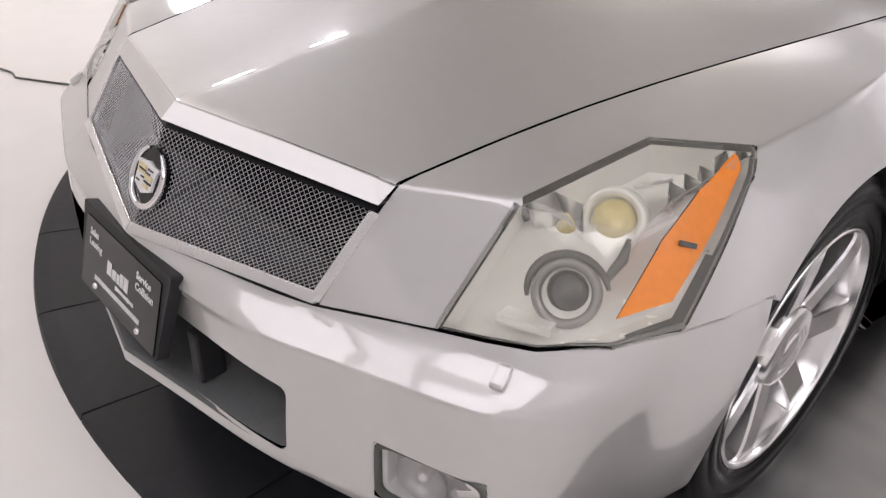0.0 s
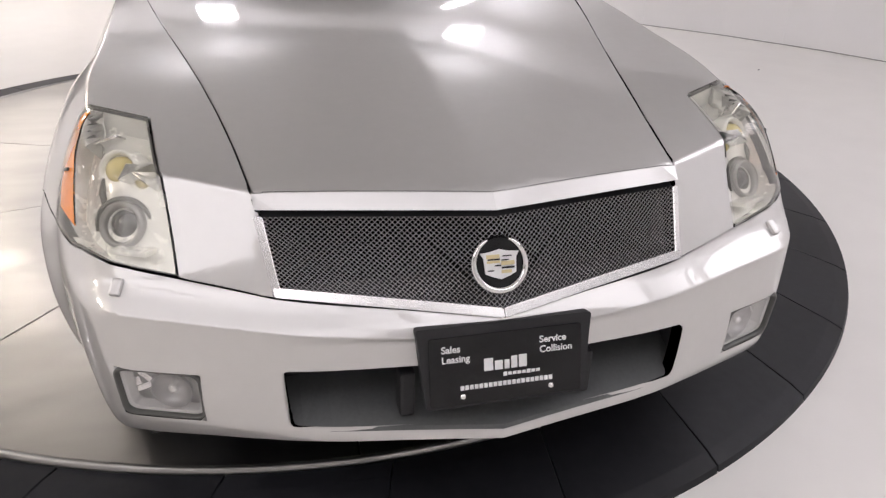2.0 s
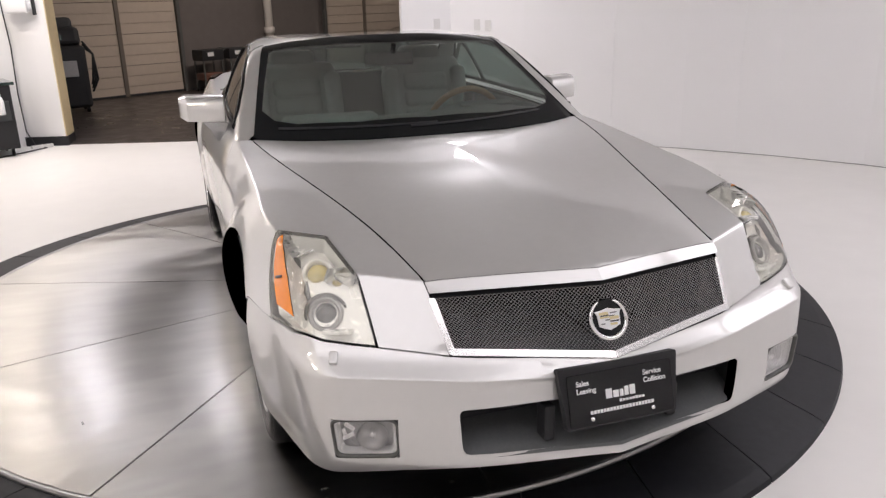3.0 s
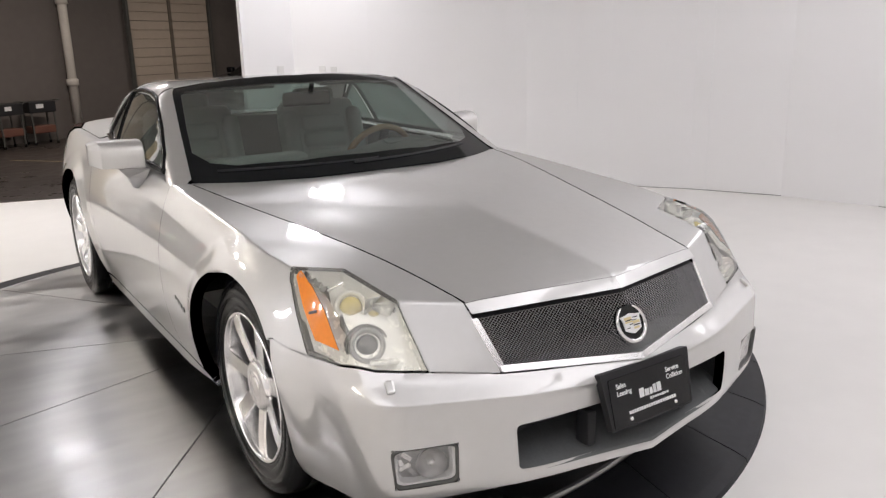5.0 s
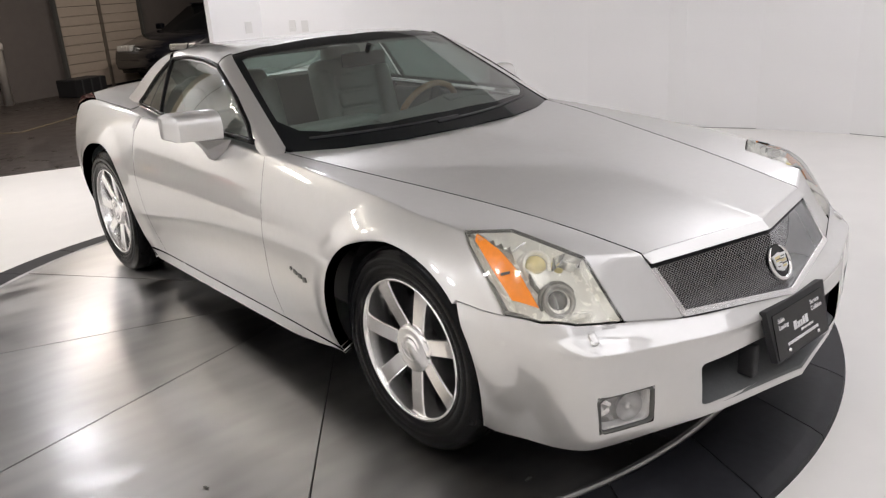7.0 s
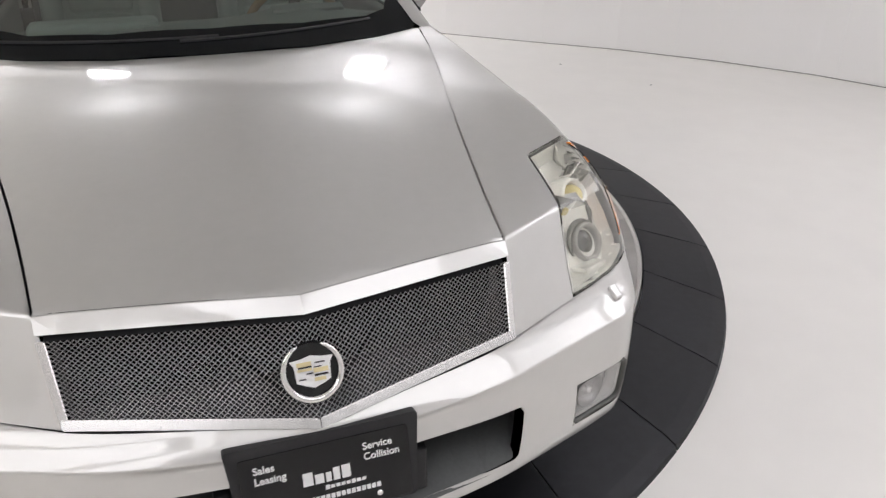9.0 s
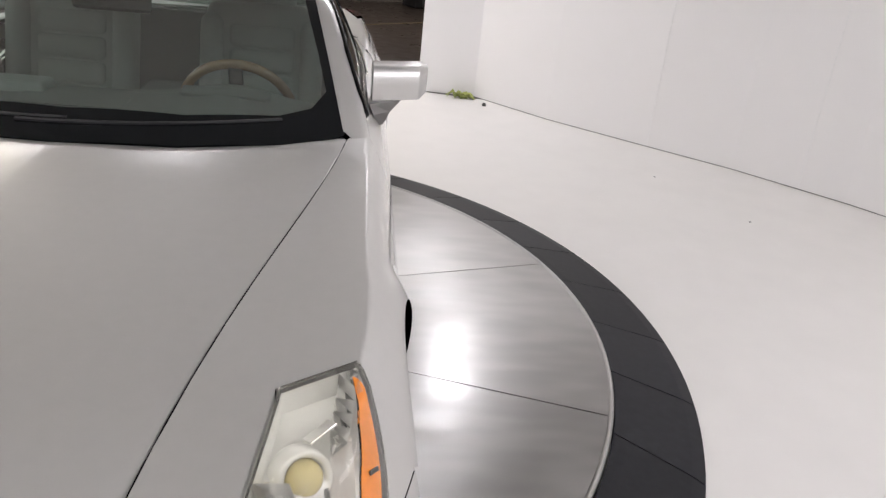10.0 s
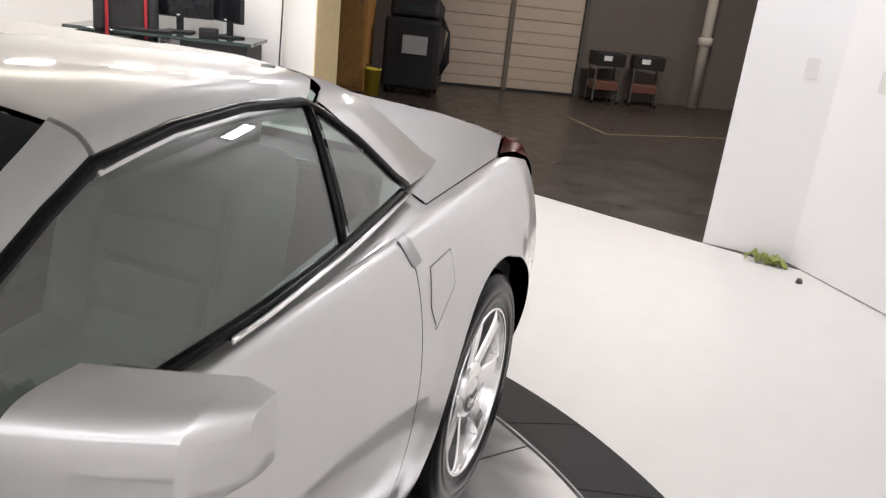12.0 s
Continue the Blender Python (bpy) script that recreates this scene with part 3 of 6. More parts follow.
# ceiling lights in a ring
LED = material("led_diffuser", (1.0, 0.98, 0.95), rough=0.6, emit=6.0)


SOFTLED = material("fill_cloth", (1.0, 0.98, 0.95), rough=0.7, emit=0.25)
TILT = 8


def ceiling_light(x, y, rz, watts, tint=(1, 0.925, 0.94)):
    """A flood lamp on two hangers, leaning towards the turntable."""
    t = thing("ceiling_light", "square white LED flood lamp hanging under the ceiling", "ceiling light", "ceiling lights", m=pose(x, y, LAMP_Z, 0, 0, rz))
    lean = pose(0, 0, 0, 0, TILT, 0)
    bm = bmesh.new()
    for sx, sy, lx, ly in ((0, 0.185, 0.40, 0.03), (0, -0.185, 0.40, 0.03), (0.185, 0, 0.03, 0.34), (-0.185, 0, 0.03, 0.34)):
        box(bm, sx, sy, 0.02, lx, ly, 0.05, 0.004)
    bmesh.ops.transform(bm, matrix=lean, verts=bm.verts)
    part("lamp_frame", bm, WHITEPRINT, t)
    bm = boxed(0, 0, 0.025, 0.34, 0.34, 0.01)
    bmesh.ops.transform(bm, matrix=lean, verts=bm.verts)
    part("diffuser", bm, LED, t)
    for sy in (-0.17, 0.17):
        part("hanger", tube([(0, sy, 0.02), (0, sy, CEILING - LAMP_Z)], 0.004, 6), GREYTRIM, t)
    m = pose(x, y, LAMP_Z, 0, 0, rz) @ lean
    lamp("panel_light", x, y, 0, 0.33, 0.33, watts, tint).matrix_world = m @ pose(0, 0, 0.015)
    # added upward light behind the panel, to brighten the ceiling and its bounce
    lamp("panel_spill", x, y, 0, 0.33, 0.33, watts * 0.8, tint).matrix_world = m @ pose(0, 0, 0.05, 180, 0, 0)


def softbox(x, y, rz, watts, tint):
    """An unseen, added fill light: wide, cloth-fronted, close under the ceiling."""
    t = thing("softbox", "unseen wide cloth-fronted fill light added under the ceiling", "ceiling light", "soft lights", m=pose(x, y, (LAMP_Z - 0.25), 0, 0, rz))
    bm = bmesh.new()
    for sx, sy, lx, ly in ((0, 1.12, 1.30, 0.04), (0, -1.12, 1.30, 0.04), (0.63, 0, 0.04, 2.2), (-0.63, 0, 0.04, 2.2)):
        box(bm, sx, sy, 0.04, lx, ly, 0.12, 0.006)
    part("lamp_frame", bm, WHITEPRINT, t)
    part("diffuser", boxed(0, 0, 0.02, 1.22, 2.2, 0.01), SOFTLED, t)
    for sy in (-0.9, 0.9):
        part("hanger", tube([(0, sy, 0.05), (0, sy, CEILING - LAMP_Z + 0.25)], 0.005, 6), GREYTRIM, t)
    m = pose(x, y, (LAMP_Z - 0.25), 0, 0, rz)
    lamp("soft_light", x, y, 0, 1.2, 2.15, watts * 0.22, tint).matrix_world = m @ pose(0, 0, 0.01)
    lamp("soft_spill", x, y, 0, 1.2, 2.15, watts * 1.9, tint).matrix_world = m @ pose(0, 0, 0.11, 180, 0, 0)


COOL, WARM = (0.955, 0.935, 1.0), (1, 0.90, 0.77)
for deg, r, watts, tint in ((61, 4.15, 16, COOL), (97, 4.25, 15, COOL), (113, 5.2, 17, COOL), (121, 5.2, 18, WARM), (130, 4.9, 18, WARM), (169, 4.6, 18, COOL), (184, 4.3, 17, COOL), (212, 4.12, 20, WARM)):
    ceiling_light(DISC[0] + r * math.cos(math.radians(deg)), DISC[1] + r * math.sin(math.radians(deg)), deg, watts, tint)
# added fill lights, mostly aimed up, to brighten the nose and walls
for deg, r, watts, tint in ((246, 3.75, 42, COOL), (289, 3.75, 46, COOL), (338, 3.9, 76, COOL)):
    softbox(DISC[0] + r * math.cos(math.radians(deg)), DISC[1] + r * math.sin(math.radians(deg)), deg, watts, tint)

# ------------------------------------------------------------------ the car
car = thing("car", "silver two-seat hardtop roadster on the turntable", "car")
UP, SIDE = Along((0, 0, 1)), Along((1, 0, 0.12))
SLANT = Along((0.55, -0.35, 0.75))
NOSE = Round(0.0, 0.98, 0.75)


def hood_edge(y0, y1, n=12, s=1):
    return [(s * float(hood_half(y)), y, float(hood_side(y))) for y in np.linspace(y0, y1, n)]


HOOD_REAR = [(0.735, 1.735, 0.86), (0.70, 1.735, 0.865), (0.55, 1.665, 0.87), (0.3, 1.60, 0.872), (0.0, 1.575, 0.873)]
LIP = [(0.0, 0.214, 0.709), (0.447, 0.321, 0.696)]
hood_line = [LIP[0], LIP[1], *hood_edge(0.36, 1.70, 14), *HOOD_REAR]
full = hood_line + [(-x, y, z) for x, y, z in hood_line[-2:0:-1]]
skin("hood", body, UP, full, PAINT, car, grid=0.022, base=0.0, flange=0.02, gap=0.004, lines=[[(0.0, y, float(hood_mid(y))) for y in np.linspace(0.23, 1.56, 40)]])
# the bevel along the hood's front edge
def lip_row(x):
    """Section of the strip at half-width x: top on the hood's skin, then down the bevel and back."""
    u = x / 0.4475
    y = 0.2170 + (0.3240 - 0.2170) * u
    top = drop_on(body, *UP.rays(UP.flat(np.array([(x, y + 0.001, 0.7)])), 0.0))[0]
    low = Vector((0.444 * u, 0.187 + 0.107 * u, 0.684 - 0.012 * u))
    t = Vector((x, y, top[2] - 0.0004))
    return [t + Vector((0, 0.02, -0.004)), t, t + (low - t) * 0.06 + Vector((0, -0.0012, 0.0008)), low, low + Vector((0, 0.03, 0))]


bm = bmesh.new()
rows = [[bm.verts.new(v) for v in lip_row(abs(x))] if x >= 0 else [bm.verts.new((-v.x, v.y, v.z)) for v in lip_row(-x)] for x in np.linspace(-0.4475, 0.4475, 25)]
for a, b in zip(rows[:-1], rows[1:]):
    for k in range(4):
        bm.faces.new((a[k], a[k + 1], b[k + 1], b[k]))
part("hood_lip", bm, PAINT, car, "bevelled silver front edge of the hood")

ARB = (0.869, 0.632, 0.597)
HL = [(0.642, 0.630, 0.755), (0.768, 0.697, 0.768), (0.790, 0.664, 0.741), (0.830, 0.486, 0.588), (0.785, 0.395, 0.576), (0.715, 0.330, 0.564), (0.655, 0.300, 0.558), (0.588, 0.272, 0.551), (0.607, 0.393, 0.712)]


def on_skin(pts, way, fn=body, d=0.02):
    """The polyline through pts, laid on the skin."""
    out = []
    for a, b in zip(pts[:-1], pts[1:]):
        a, b = np.array(a), np.array(b)
        k = max(1, int(np.linalg.norm(b - a) / d))
        out += [a + (b - a) * i / k for i in range(k)]
    out.append(np.array(pts[-1]))
    return [tuple(p) for p in drop_on(fn, *way.rays(way.flat(np.array(out)), 0.0))]


HL_LOW = on_skin(HL[3:8], SLANT)
HL_ARCH = on_skin([ARB, (0.85, 0.55, 0.590), HL[3]], SLANT)
HL_IN = on_skin([HL[7], (0.424, 0.200, 0.535)], SLANT)


def arc(cy, a0, a1, n, r=ARCH_R, x=0.88):
    return [(x, cy + r * math.cos(a), 0.346 + r * math.sin(a)) for a in np.linspace(math.radians(a0), math.radians(a1), n)]


DOORWAY = Along((0.8, 0.0, 0.6))
DOOR_FRONT = on_skin([(0.772, 1.80, 0.866), (0.845, 1.755, 0.775), (0.882, 1.725, 0.65), (0.889, 1.715, 0.5), (0.868, 1.735, 0.33), (0.834, 1.735, 0.215)], DOORWAY, d=0.03)
DOOR_REAR = on_skin([(0.790, 3.10, 0.905), (0.86, 3.055, 0.78), (0.893, 3.015, 0.665), (0.90, 2.99, 0.57), (0.885, 2.955, 0.38), (0.838, 2.92, 0.215)], DOORWAY, d=0.03)
FOOT = on_skin([(0.834, 1.55, 0.213), (0.834, 1.283, 0.213)], DOORWAY, d=0.03)
fender = [*hood_edge(0.36, 1.70, 10), (0.735, 1.735, 0.862), *DOOR_FRONT, *FOOT, *arc(0.92, -11, 139, 26), *HL_ARCH,
          HL[2], HL[1], HL[0], HL[8], *HL_IN, (0.449, 0.298, 0.676), (0.449, 0.325, 0.695)]
# front filler is part of the fender; the lamp lies in its cut-out
skin("front_fender", body, SLANT, fender, PAINT, car, grid=0.014, base=0.0, mirror=True, flange=0.04, gap=0.0012,
     lines=[[brow(x) for x in np.linspace(0.44, 0.63, 14)], [(float(crest_half(y)), y, float(crest_height(y))) for y in np.linspace(0.70, 1.78, 40)]])

# bumper
LOW = [(0.815, 0.560, 0.195), (0.80, 0.45, 0.205), (0.765, 0.35, 0.213), (0.68, 0.26, 0.222), (0.55, 0.20, 0.230), (0.35, 0.15, 0.238), (0.0, 0.085, 0.244)]
bump = [(0.0, 0.100, 0.501), *HL_IN[::-1], *HL_LOW[::-1][1:], *HL_ARCH[::-1][1:], *arc(0.92, 141, 203, 10)[1:], *LOW]
bumper_line = bump + [(-x, y, z) for x, y, z in bump[-2:0:-1]]
MOUTH = [(x, 0.12, z) for x, z in rounded([(-0.428, 0.406), (0.428, 0.406), (0.418, 0.279), (-0.418, 0.279)], 0.016)]
FOG = [(0.572, 0.187, 0.386), (0.731, 0.244, 0.387), (0.722, 0.246, 0.279), (0.570, 0.190, 0.279)]


def fog_line(s, grow=0.0):
    c = np.mean(FOG, 0)
    q = [np.array(p) + grow * np.sign(np.array(p) - c) * np.array((1, 0.35, 1)) for p in FOG]
    return [(s * a[0], a[1], a[2]) for a in q]


skin("front_bumper", body, NOSE, bumper_line, PAINT, car, holes=[MOUTH, fog_line(1), fog_line(-1)], grid=0.014, base=0.0, flange=0.03, edge=0.01,
     lines=[[(s * x, float(nose_plan(x)) + 0.07, 0.488 + 0.06 * (x - 0.42)) for x in np.linspace(0.02, 0.78, 16)] for s in (1, -1)])

# doors and rear quarters
BELT = [(0.790, 3.10, 0.905), (0.786, 2.6, 0.892), (0.780, 2.2, 0.878), (0.772, 1.80, 0.866)]
door_line = [*DOOR_FRONT, *DOOR_REAR[::-1], *BELT[1:-1]]
TOPSIDE = Along((0.8, 0.0, 0.6))
skin("door", body, TOPSIDE, door_line, PAINT, car, grid=0.02, mirror=True, flange=0.02, gap=0.0008)
SHELF = [(0.770, 1.83, 0.868), (0.780, 2.2, 0.878), (0.786, 2.6, 0.892), (0.790, 3.095, 0.905), (0.777, 3.20, 0.91), (0.761, 3.295, 0.92), (0.700, 3.345, 0.925), (0.66, 3.42, 0.925), (0.62, 3.40, 0.925), (0.655, 3.20, 0.92), (0.70, 2.95, 0.90), (0.735, 2.6, 0.895), (0.74, 2.2, 0.88), (0.735, 1.86, 0.868)]
skin("door_top", body, UP, SHELF, PAINT, car, grid=0.03, mirror=True, flange=0.006, gap=0.0005, lift=-0.001)
quarter = [*DOOR_REAR, (0.83, 3.13, 0.20), *arc(3.505, 203, -24, 30, 0.385, 0.9), (0.83, 3.95, 0.22), (0.82, 4.05, 0.30), (0.82, 4.07, 0.45), (0.81, 4.08, 0.62), (0.80, 4.075, 0.80), (0.788, 4.065, 0.885), (0.757, 3.85, 0.925), (0.760, 3.55, 0.922), (0.762, 3.295, 0.918)]
skin("rear_quarter", body, TOPSIDE, quarter, PAINT, car, grid=0.018, mirror=True, flange=0.05)
sill = [(0.834, 1.735, 0.213), (0.832, 1.300, 0.204), (0.815, 1.50, 0.172), (0.80, 1.70, 0.150), (0.80, 3.10, 0.150), (0.83, 3.135, 0.198), (0.838, 2.92, 0.213)]
skin("sill", body, Along((1, 0, -0.2)), sill, PAINT, car, grid=0.04, mirror=True, flange=0.03)
deck = [(0.0, 3.62, 0.945), (0.60, 3.61, 0.93), (0.655, 3.48, 0.925), (0.662, 3.42, 0.925), (0.70, 3.345, 0.925), (0.761, 3.298, 0.92), (0.760, 3.55, 0.925), (0.757, 3.85, 0.93), (0.683, 4.135, 0.932), (0.4, 4.27, 0.92), (0.0, 4.34, 0.93)]
skin("trunk_lid", body, UP, deck + [(-x, y, z) for x, y, z in deck[-2:0:-1]], PAINT, car, grid=0.03, flange=0.03, lift=0.003, gap=0.0015)
skin("rear_deck_base", body, TOPSIDE, [(0.60, 3.68, 0.93), (0.60, 3.20, 0.92), (0.775, 3.12, 0.905), (0.775, 3.45, 0.915), (0.765, 3.80, 0.92), (0.70, 3.90, 0.92)], PAINT, car, grid=0.03, flange=0.01, lift=-0.006, gap=0.0, mirror=True)
tail = [(0.0, 4.5, 0.90), (0.4, 4.42, 0.89), (0.70, 4.27, 0.87), (0.80, 4.235, 0.60), (0.80, 4.235, 0.45), (0.80, 4.2, 0.24), (0.4, 4.40, 0.2), (0.0, 4.47, 0.2)]


skin("rear_bumper", body, Along((0, 1, 0.05)), tail + [(-x, y, z) for x, y, z in tail[-2:0:-1]], PAINT, car, grid=0.05, flange=0.02, base=4.3)

# greenhouse
GSIDE = Along((0.9, -0.25, 0.45))
SCREEN = Along((0, -0.42, 0.9))
WS = [(0.0, 1.51, 0.862), (0.3, 1.545, 0.862), (0.55, 1.63, 0.860), (0.70, 1.72, 0.860), (0.745, 1.775, 0.872), (0.672, 2.085, 1.023), (0.597, 2.40, 1.185), (0.3, 2.355, 1.226), (0.0, 2.325, 1.236)]
WSI = [(0.0, 1.64, 0.918), (0.3, 1.665, 0.918), (0.54, 1.745, 0.914), (0.625, 1.815, 0.918), (0.664, 1.91, 0.955), (0.628, 2.085, 1.033), (0.568, 2.335, 1.158), (0.54, 2.34, 1.172), (0.3, 2.28, 1.195), (0.0, 2.245, 1.20)]
both = lambda q: q + [(-x, y, z) for x, y, z in q[-2:0:-1]]
skin("windshield_band", cabin, SCREEN, both(WS), FRIT, car, holes=[both(WSI)], grid=0.03, label="black painted border of the windshield", flange=0.008)
panes = skin("windshield", cabin, SCREEN, both(WSI), GLASS, car, grid=0.05, gap=-0.001, flange=0.004, label="green-tinted laminated windshield glass")
APILLAR = [(0.720, 1.762, 0.876), (0.645, 2.08, 1.030), (0.572, 2.405, 1.192), (0.60, 2.42, 1.19), (0.655, 2.40, 1.157), (0.672, 2.30, 1.12), (0.715, 2.12, 1.035), (0.76, 1.96, 0.945), (0.790, 1.862, 0.868), (0.790, 1.80, 0.842), (0.74, 1.735, 0.842)]
skin("windshield_pillar", cabin, GSIDE, APILLAR, PAINT, car, grid=0.010, mirror=True, flange=0.02, lift=0.003)
WIN_TOP = [(0.655, 2.40, 1.152), (0.636, 2.57, 1.172), (0.625, 2.76, 1.178), (0.617, 2.95, 1.163)]
ROOF = [(0.0, 2.33, 1.237), (0.3, 2.36, 1.227), (0.58, 2.405, 1.191), *[(x + 0.012, y, z + 0.012) for x, y, z in WIN_TOP], (0.60, 3.02, 1.15), (0.56, 3.09, 1.165), (0.3, 3.12, 1.21), (0.0, 3.13, 1.225)]
skin("roof", cabin, Along((0, 0, 1)), both(ROOF), PAINT, car, grid=0.02, flange=0.02)
SAIL = [(0.60, 3.02, 1.152), (0.56, 3.09, 1.165), (0.50, 3.11, 1.19), (0.60, 3.55, 0.96), (0.62, 3.68, 0.915), (0.66, 3.52, 0.915), (0.685, 3.37, 0.925), (0.70, 3.28, 0.975), (0.66, 3.12, 1.085)]
skin("roof_pillar", cabin, GSIDE, SAIL, PAINT, car, grid=0.015, mirror=True, flange=0.02)
BACKLIGHT = [(0.0, 3.13, 1.222), (0.3, 3.12, 1.208), (0.49, 3.11, 1.19), (0.565, 3.50, 0.985), (0.50, 3.57, 0.965), (0.3, 3.57, 0.965), (0.0, 3.57, 0.965)]
panes += skin("rear_window", cabin, Along((0, 0.45, 0.9)), both(BACKLIGHT), GLASS, car, grid=0.05, flange=0.004, base=2.5)
DIV = [(0.622, 2.965, 1.16), (0.735, 2.915, 0.938), (0.752, 2.903, 0.908)]
WINDOW = [(0.783, 1.90, 0.890), (0.760, 1.97, 0.948), (0.715, 2.13, 1.035), (0.675, 2.30, 1.113), *WIN_TOP, (0.625, 2.945, 1.155), (0.735, 2.90, 0.94), (0.752, 2.885, 0.915), (0.772, 2.5, 0.905)]
QUARTER = [(0.625, 2.985, 1.15), (0.66, 3.11, 1.08), (0.695, 3.26, 0.975), (0.69, 3.33, 0.935), (0.71, 3.23, 0.925), (0.74, 2.94, 0.92)]
GS2 = Along((0.95, 0.0, 0.4))
panes += skin("side_window", cabin, GS2, WINDOW, SIDEGLASS, car, grid=0.05, mirror=True, flange=0.004, gap=0.006, label="tinted door glass")
panes += skin("quarter_window", cabin, GS2, QUARTER, SIDEGLASS, car, grid=0.05, mirror=True, flange=0.004, gap=0.008, label="tinted fixed quarter glass")


for pane in panes:
    pane.visible_shadow = False


def seal(name, pts, fn, r, mat, lift=0.0):
    for s in (1, -1):
        O, D = np.array(pts, float), None
        P = drop_on(fn, *GS2.rays(GS2.flat(O), 0.0))
        N = normal_of(fn, P)
        P = P + lift * N
        part(name, tube([(s * p[0], p[1], p[2]) for p in P], r, 6), mat, car, smooth=True)


def fine(pts, d=0.03):
    out = []
    for a, b in zip(pts[:-1], pts[1:]):
        a, b = np.array(a), np.array(b)
        k = max(1, int(np.linalg.norm(b - a) / d))
        out += [a + (b - a) * i / k for i in range(k)]
    return [tuple(p) for p in out] + [tuple(pts[-1])]


seal("window_seal", fine([*WINDOW[:8], *QUARTER[:4]]), cabin, 0.0115, RUBBER)
seal("window_divider", fine(DIV), cabin, 0.010, RUBBER)
seal("belt_trim", fine([(0.774, 2.5, 0.895), (0.772, 2.6, 0.897), (0.752, 2.9, 0.908), (0.70, 3.30, 0.922)]), cabin, 0.006, CHROME, 0.016)
seal("belt_seal", fine([(0.783, 1.89, 0.896), (0.776, 2.3, 0.902), (0.772, 2.6, 0.906), (0.752, 2.9, 0.916), (0.70, 3.29, 0.928)]), cabin, 0.012, RUBBER, 0.002)

seal("roof_joint", fine([(0.585, 2.408, 1.196), (0.62, 2.412, 1.180), (0.655, 2.405, 1.155)], 0.012), cabin, 0.0055, GREYTRIM, 0.001)

# grille
def grille():
    """Chrome surround, woven wire mesh in two leaning halves and a black pan behind."""
    g = part("grille", boxed(0, 0.345, 0.575, 0.84, 0.02, 0.20, 0.004), PITCH, car, "black pan behind a woven chrome wire mesh")
    TL, TR, BL, BR = Vector((0, 0.190, 0.670)), Vector((0.429, 0.294, 0.657)), Vector((0, 0.113, 0.513)), Vector((0.408, 0.209, 0.547))
    for s in (1, -1):
        S = Matrix.Diagonal((s, 1, 1, 1))
        p = lambda u, v: S @ ((TL * (1 - u) + TR * u) * v + (BL * (1 - u) + BR * u) * (1 - v))
        nrm = (p(1, 0.5) - p(0, 0.5)).cross(p(0.5, 1) - p(0.5, 0)).normalized() * (-1 if s > 0 else 1)
        if nrm.y > 0:
            nrm = -nrm
        bm = bmesh.new()
        Wd, Ht, pitch = 0.43, 0.172, 0.0107
        for way in (1, -1):
            c = -Ht if way > 0 else 0.0
            end = Wd if way > 0 else Wd + Ht
            while c < end:
                # u along x = c + way * v
                v0, v1 = (max(0, -c), min(Ht, Wd - c)) if way > 0 else (max(0, c - Wd), min(Ht, c))
                c += pitch
                if v1 - v0 < 0.004:
                    continue
                cc = c - pitch
                spans = [(v0, v1)]
                # the wires stop at the badge
                n = 160
                free = [q for q in (v0 + (v1 - v0) * i / n for i in range(n + 1)) if (p((cc + way * q) / Wd, q / Ht) - BADGE).length > 0.0535]
                if len(free) < n + 1:
                    low = [q for q in free if p((cc + way * q) / Wd, q / Ht).z < BADGE.z]
                    high = [q for q in free if p((cc + way * q) / Wd, q / Ht).z >= BADGE.z]
                    spans = [(g[0], g[-1]) for g in (low, high) if len(g) > 1]
                for w0, w1 in spans:
                    pa, pb = p((cc + way * w0) / Wd, w0 / Ht), p((cc + way * w1) / Wd, w1 / Ht)
                    pa, pb = pa + nrm * 0.0009 * way, pb + nrm * 0.0009 * way
                    d = (pb - pa).normalized()
                    side = d.cross(nrm).normalized() * 0.00055
                    vs = [bm.verts.new(q) for q in (pa + side, pa + nrm * 0.0005, pa - side, pb + side, pb + nrm * 0.0005, pb - side)]
                    bm.faces.new((vs[0], vs[1], vs[4], vs[3]))
                    bm.faces.new((vs[1], vs[2], vs[5], vs[4]))
        part("wire_mesh", bm, MESHWIRE, g, "fine woven chrome wire mesh")
        # bottom and side bars
        out = nrm * 0.008
        bm = bmesh.new()
        for a, b, w in ((p(0, 0), p(1.03, 0), S.to_3x3() @ Vector((0, -0.015, -0.013))), (p(1, -0.11), p(1, 1.0), S.to_3x3() @ Vector((0.017, 0.004, 0)))):
            q = [a + out, b + out, b + out * 0.6 + w, a + out * 0.6 + w, a - out, b - out, b - out + w, a - out + w]
            vs = [bm.verts.new(k) for k in q]
            for f in ((0, 1, 2, 3), (7, 6, 5, 4), (0, 4, 5, 1), (2, 6, 7, 3), (1, 5, 6, 2), (0, 3, 7, 4)):
                bm.faces.new([vs[i] for i in f])
        bmesh.ops.bevel(bm, geom=list(bm.edges), offset=0.002, segments=2, affect="EDGES")
        part("grille_surround", bm, SURROUND, g, "chrome bar round the grille")
        # black strip in place of the shaded gap under the hood's lip
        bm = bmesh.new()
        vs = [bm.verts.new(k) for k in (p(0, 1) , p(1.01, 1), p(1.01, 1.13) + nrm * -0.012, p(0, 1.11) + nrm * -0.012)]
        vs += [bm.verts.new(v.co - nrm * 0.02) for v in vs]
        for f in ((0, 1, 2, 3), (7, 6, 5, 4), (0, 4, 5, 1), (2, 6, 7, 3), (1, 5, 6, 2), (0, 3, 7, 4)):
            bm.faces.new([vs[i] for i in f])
        part("upper_seal", bm, BLACK, g, "black strip standing in for the shade above the mesh")


BADGE = Vector((0, 0.146, 0.588))
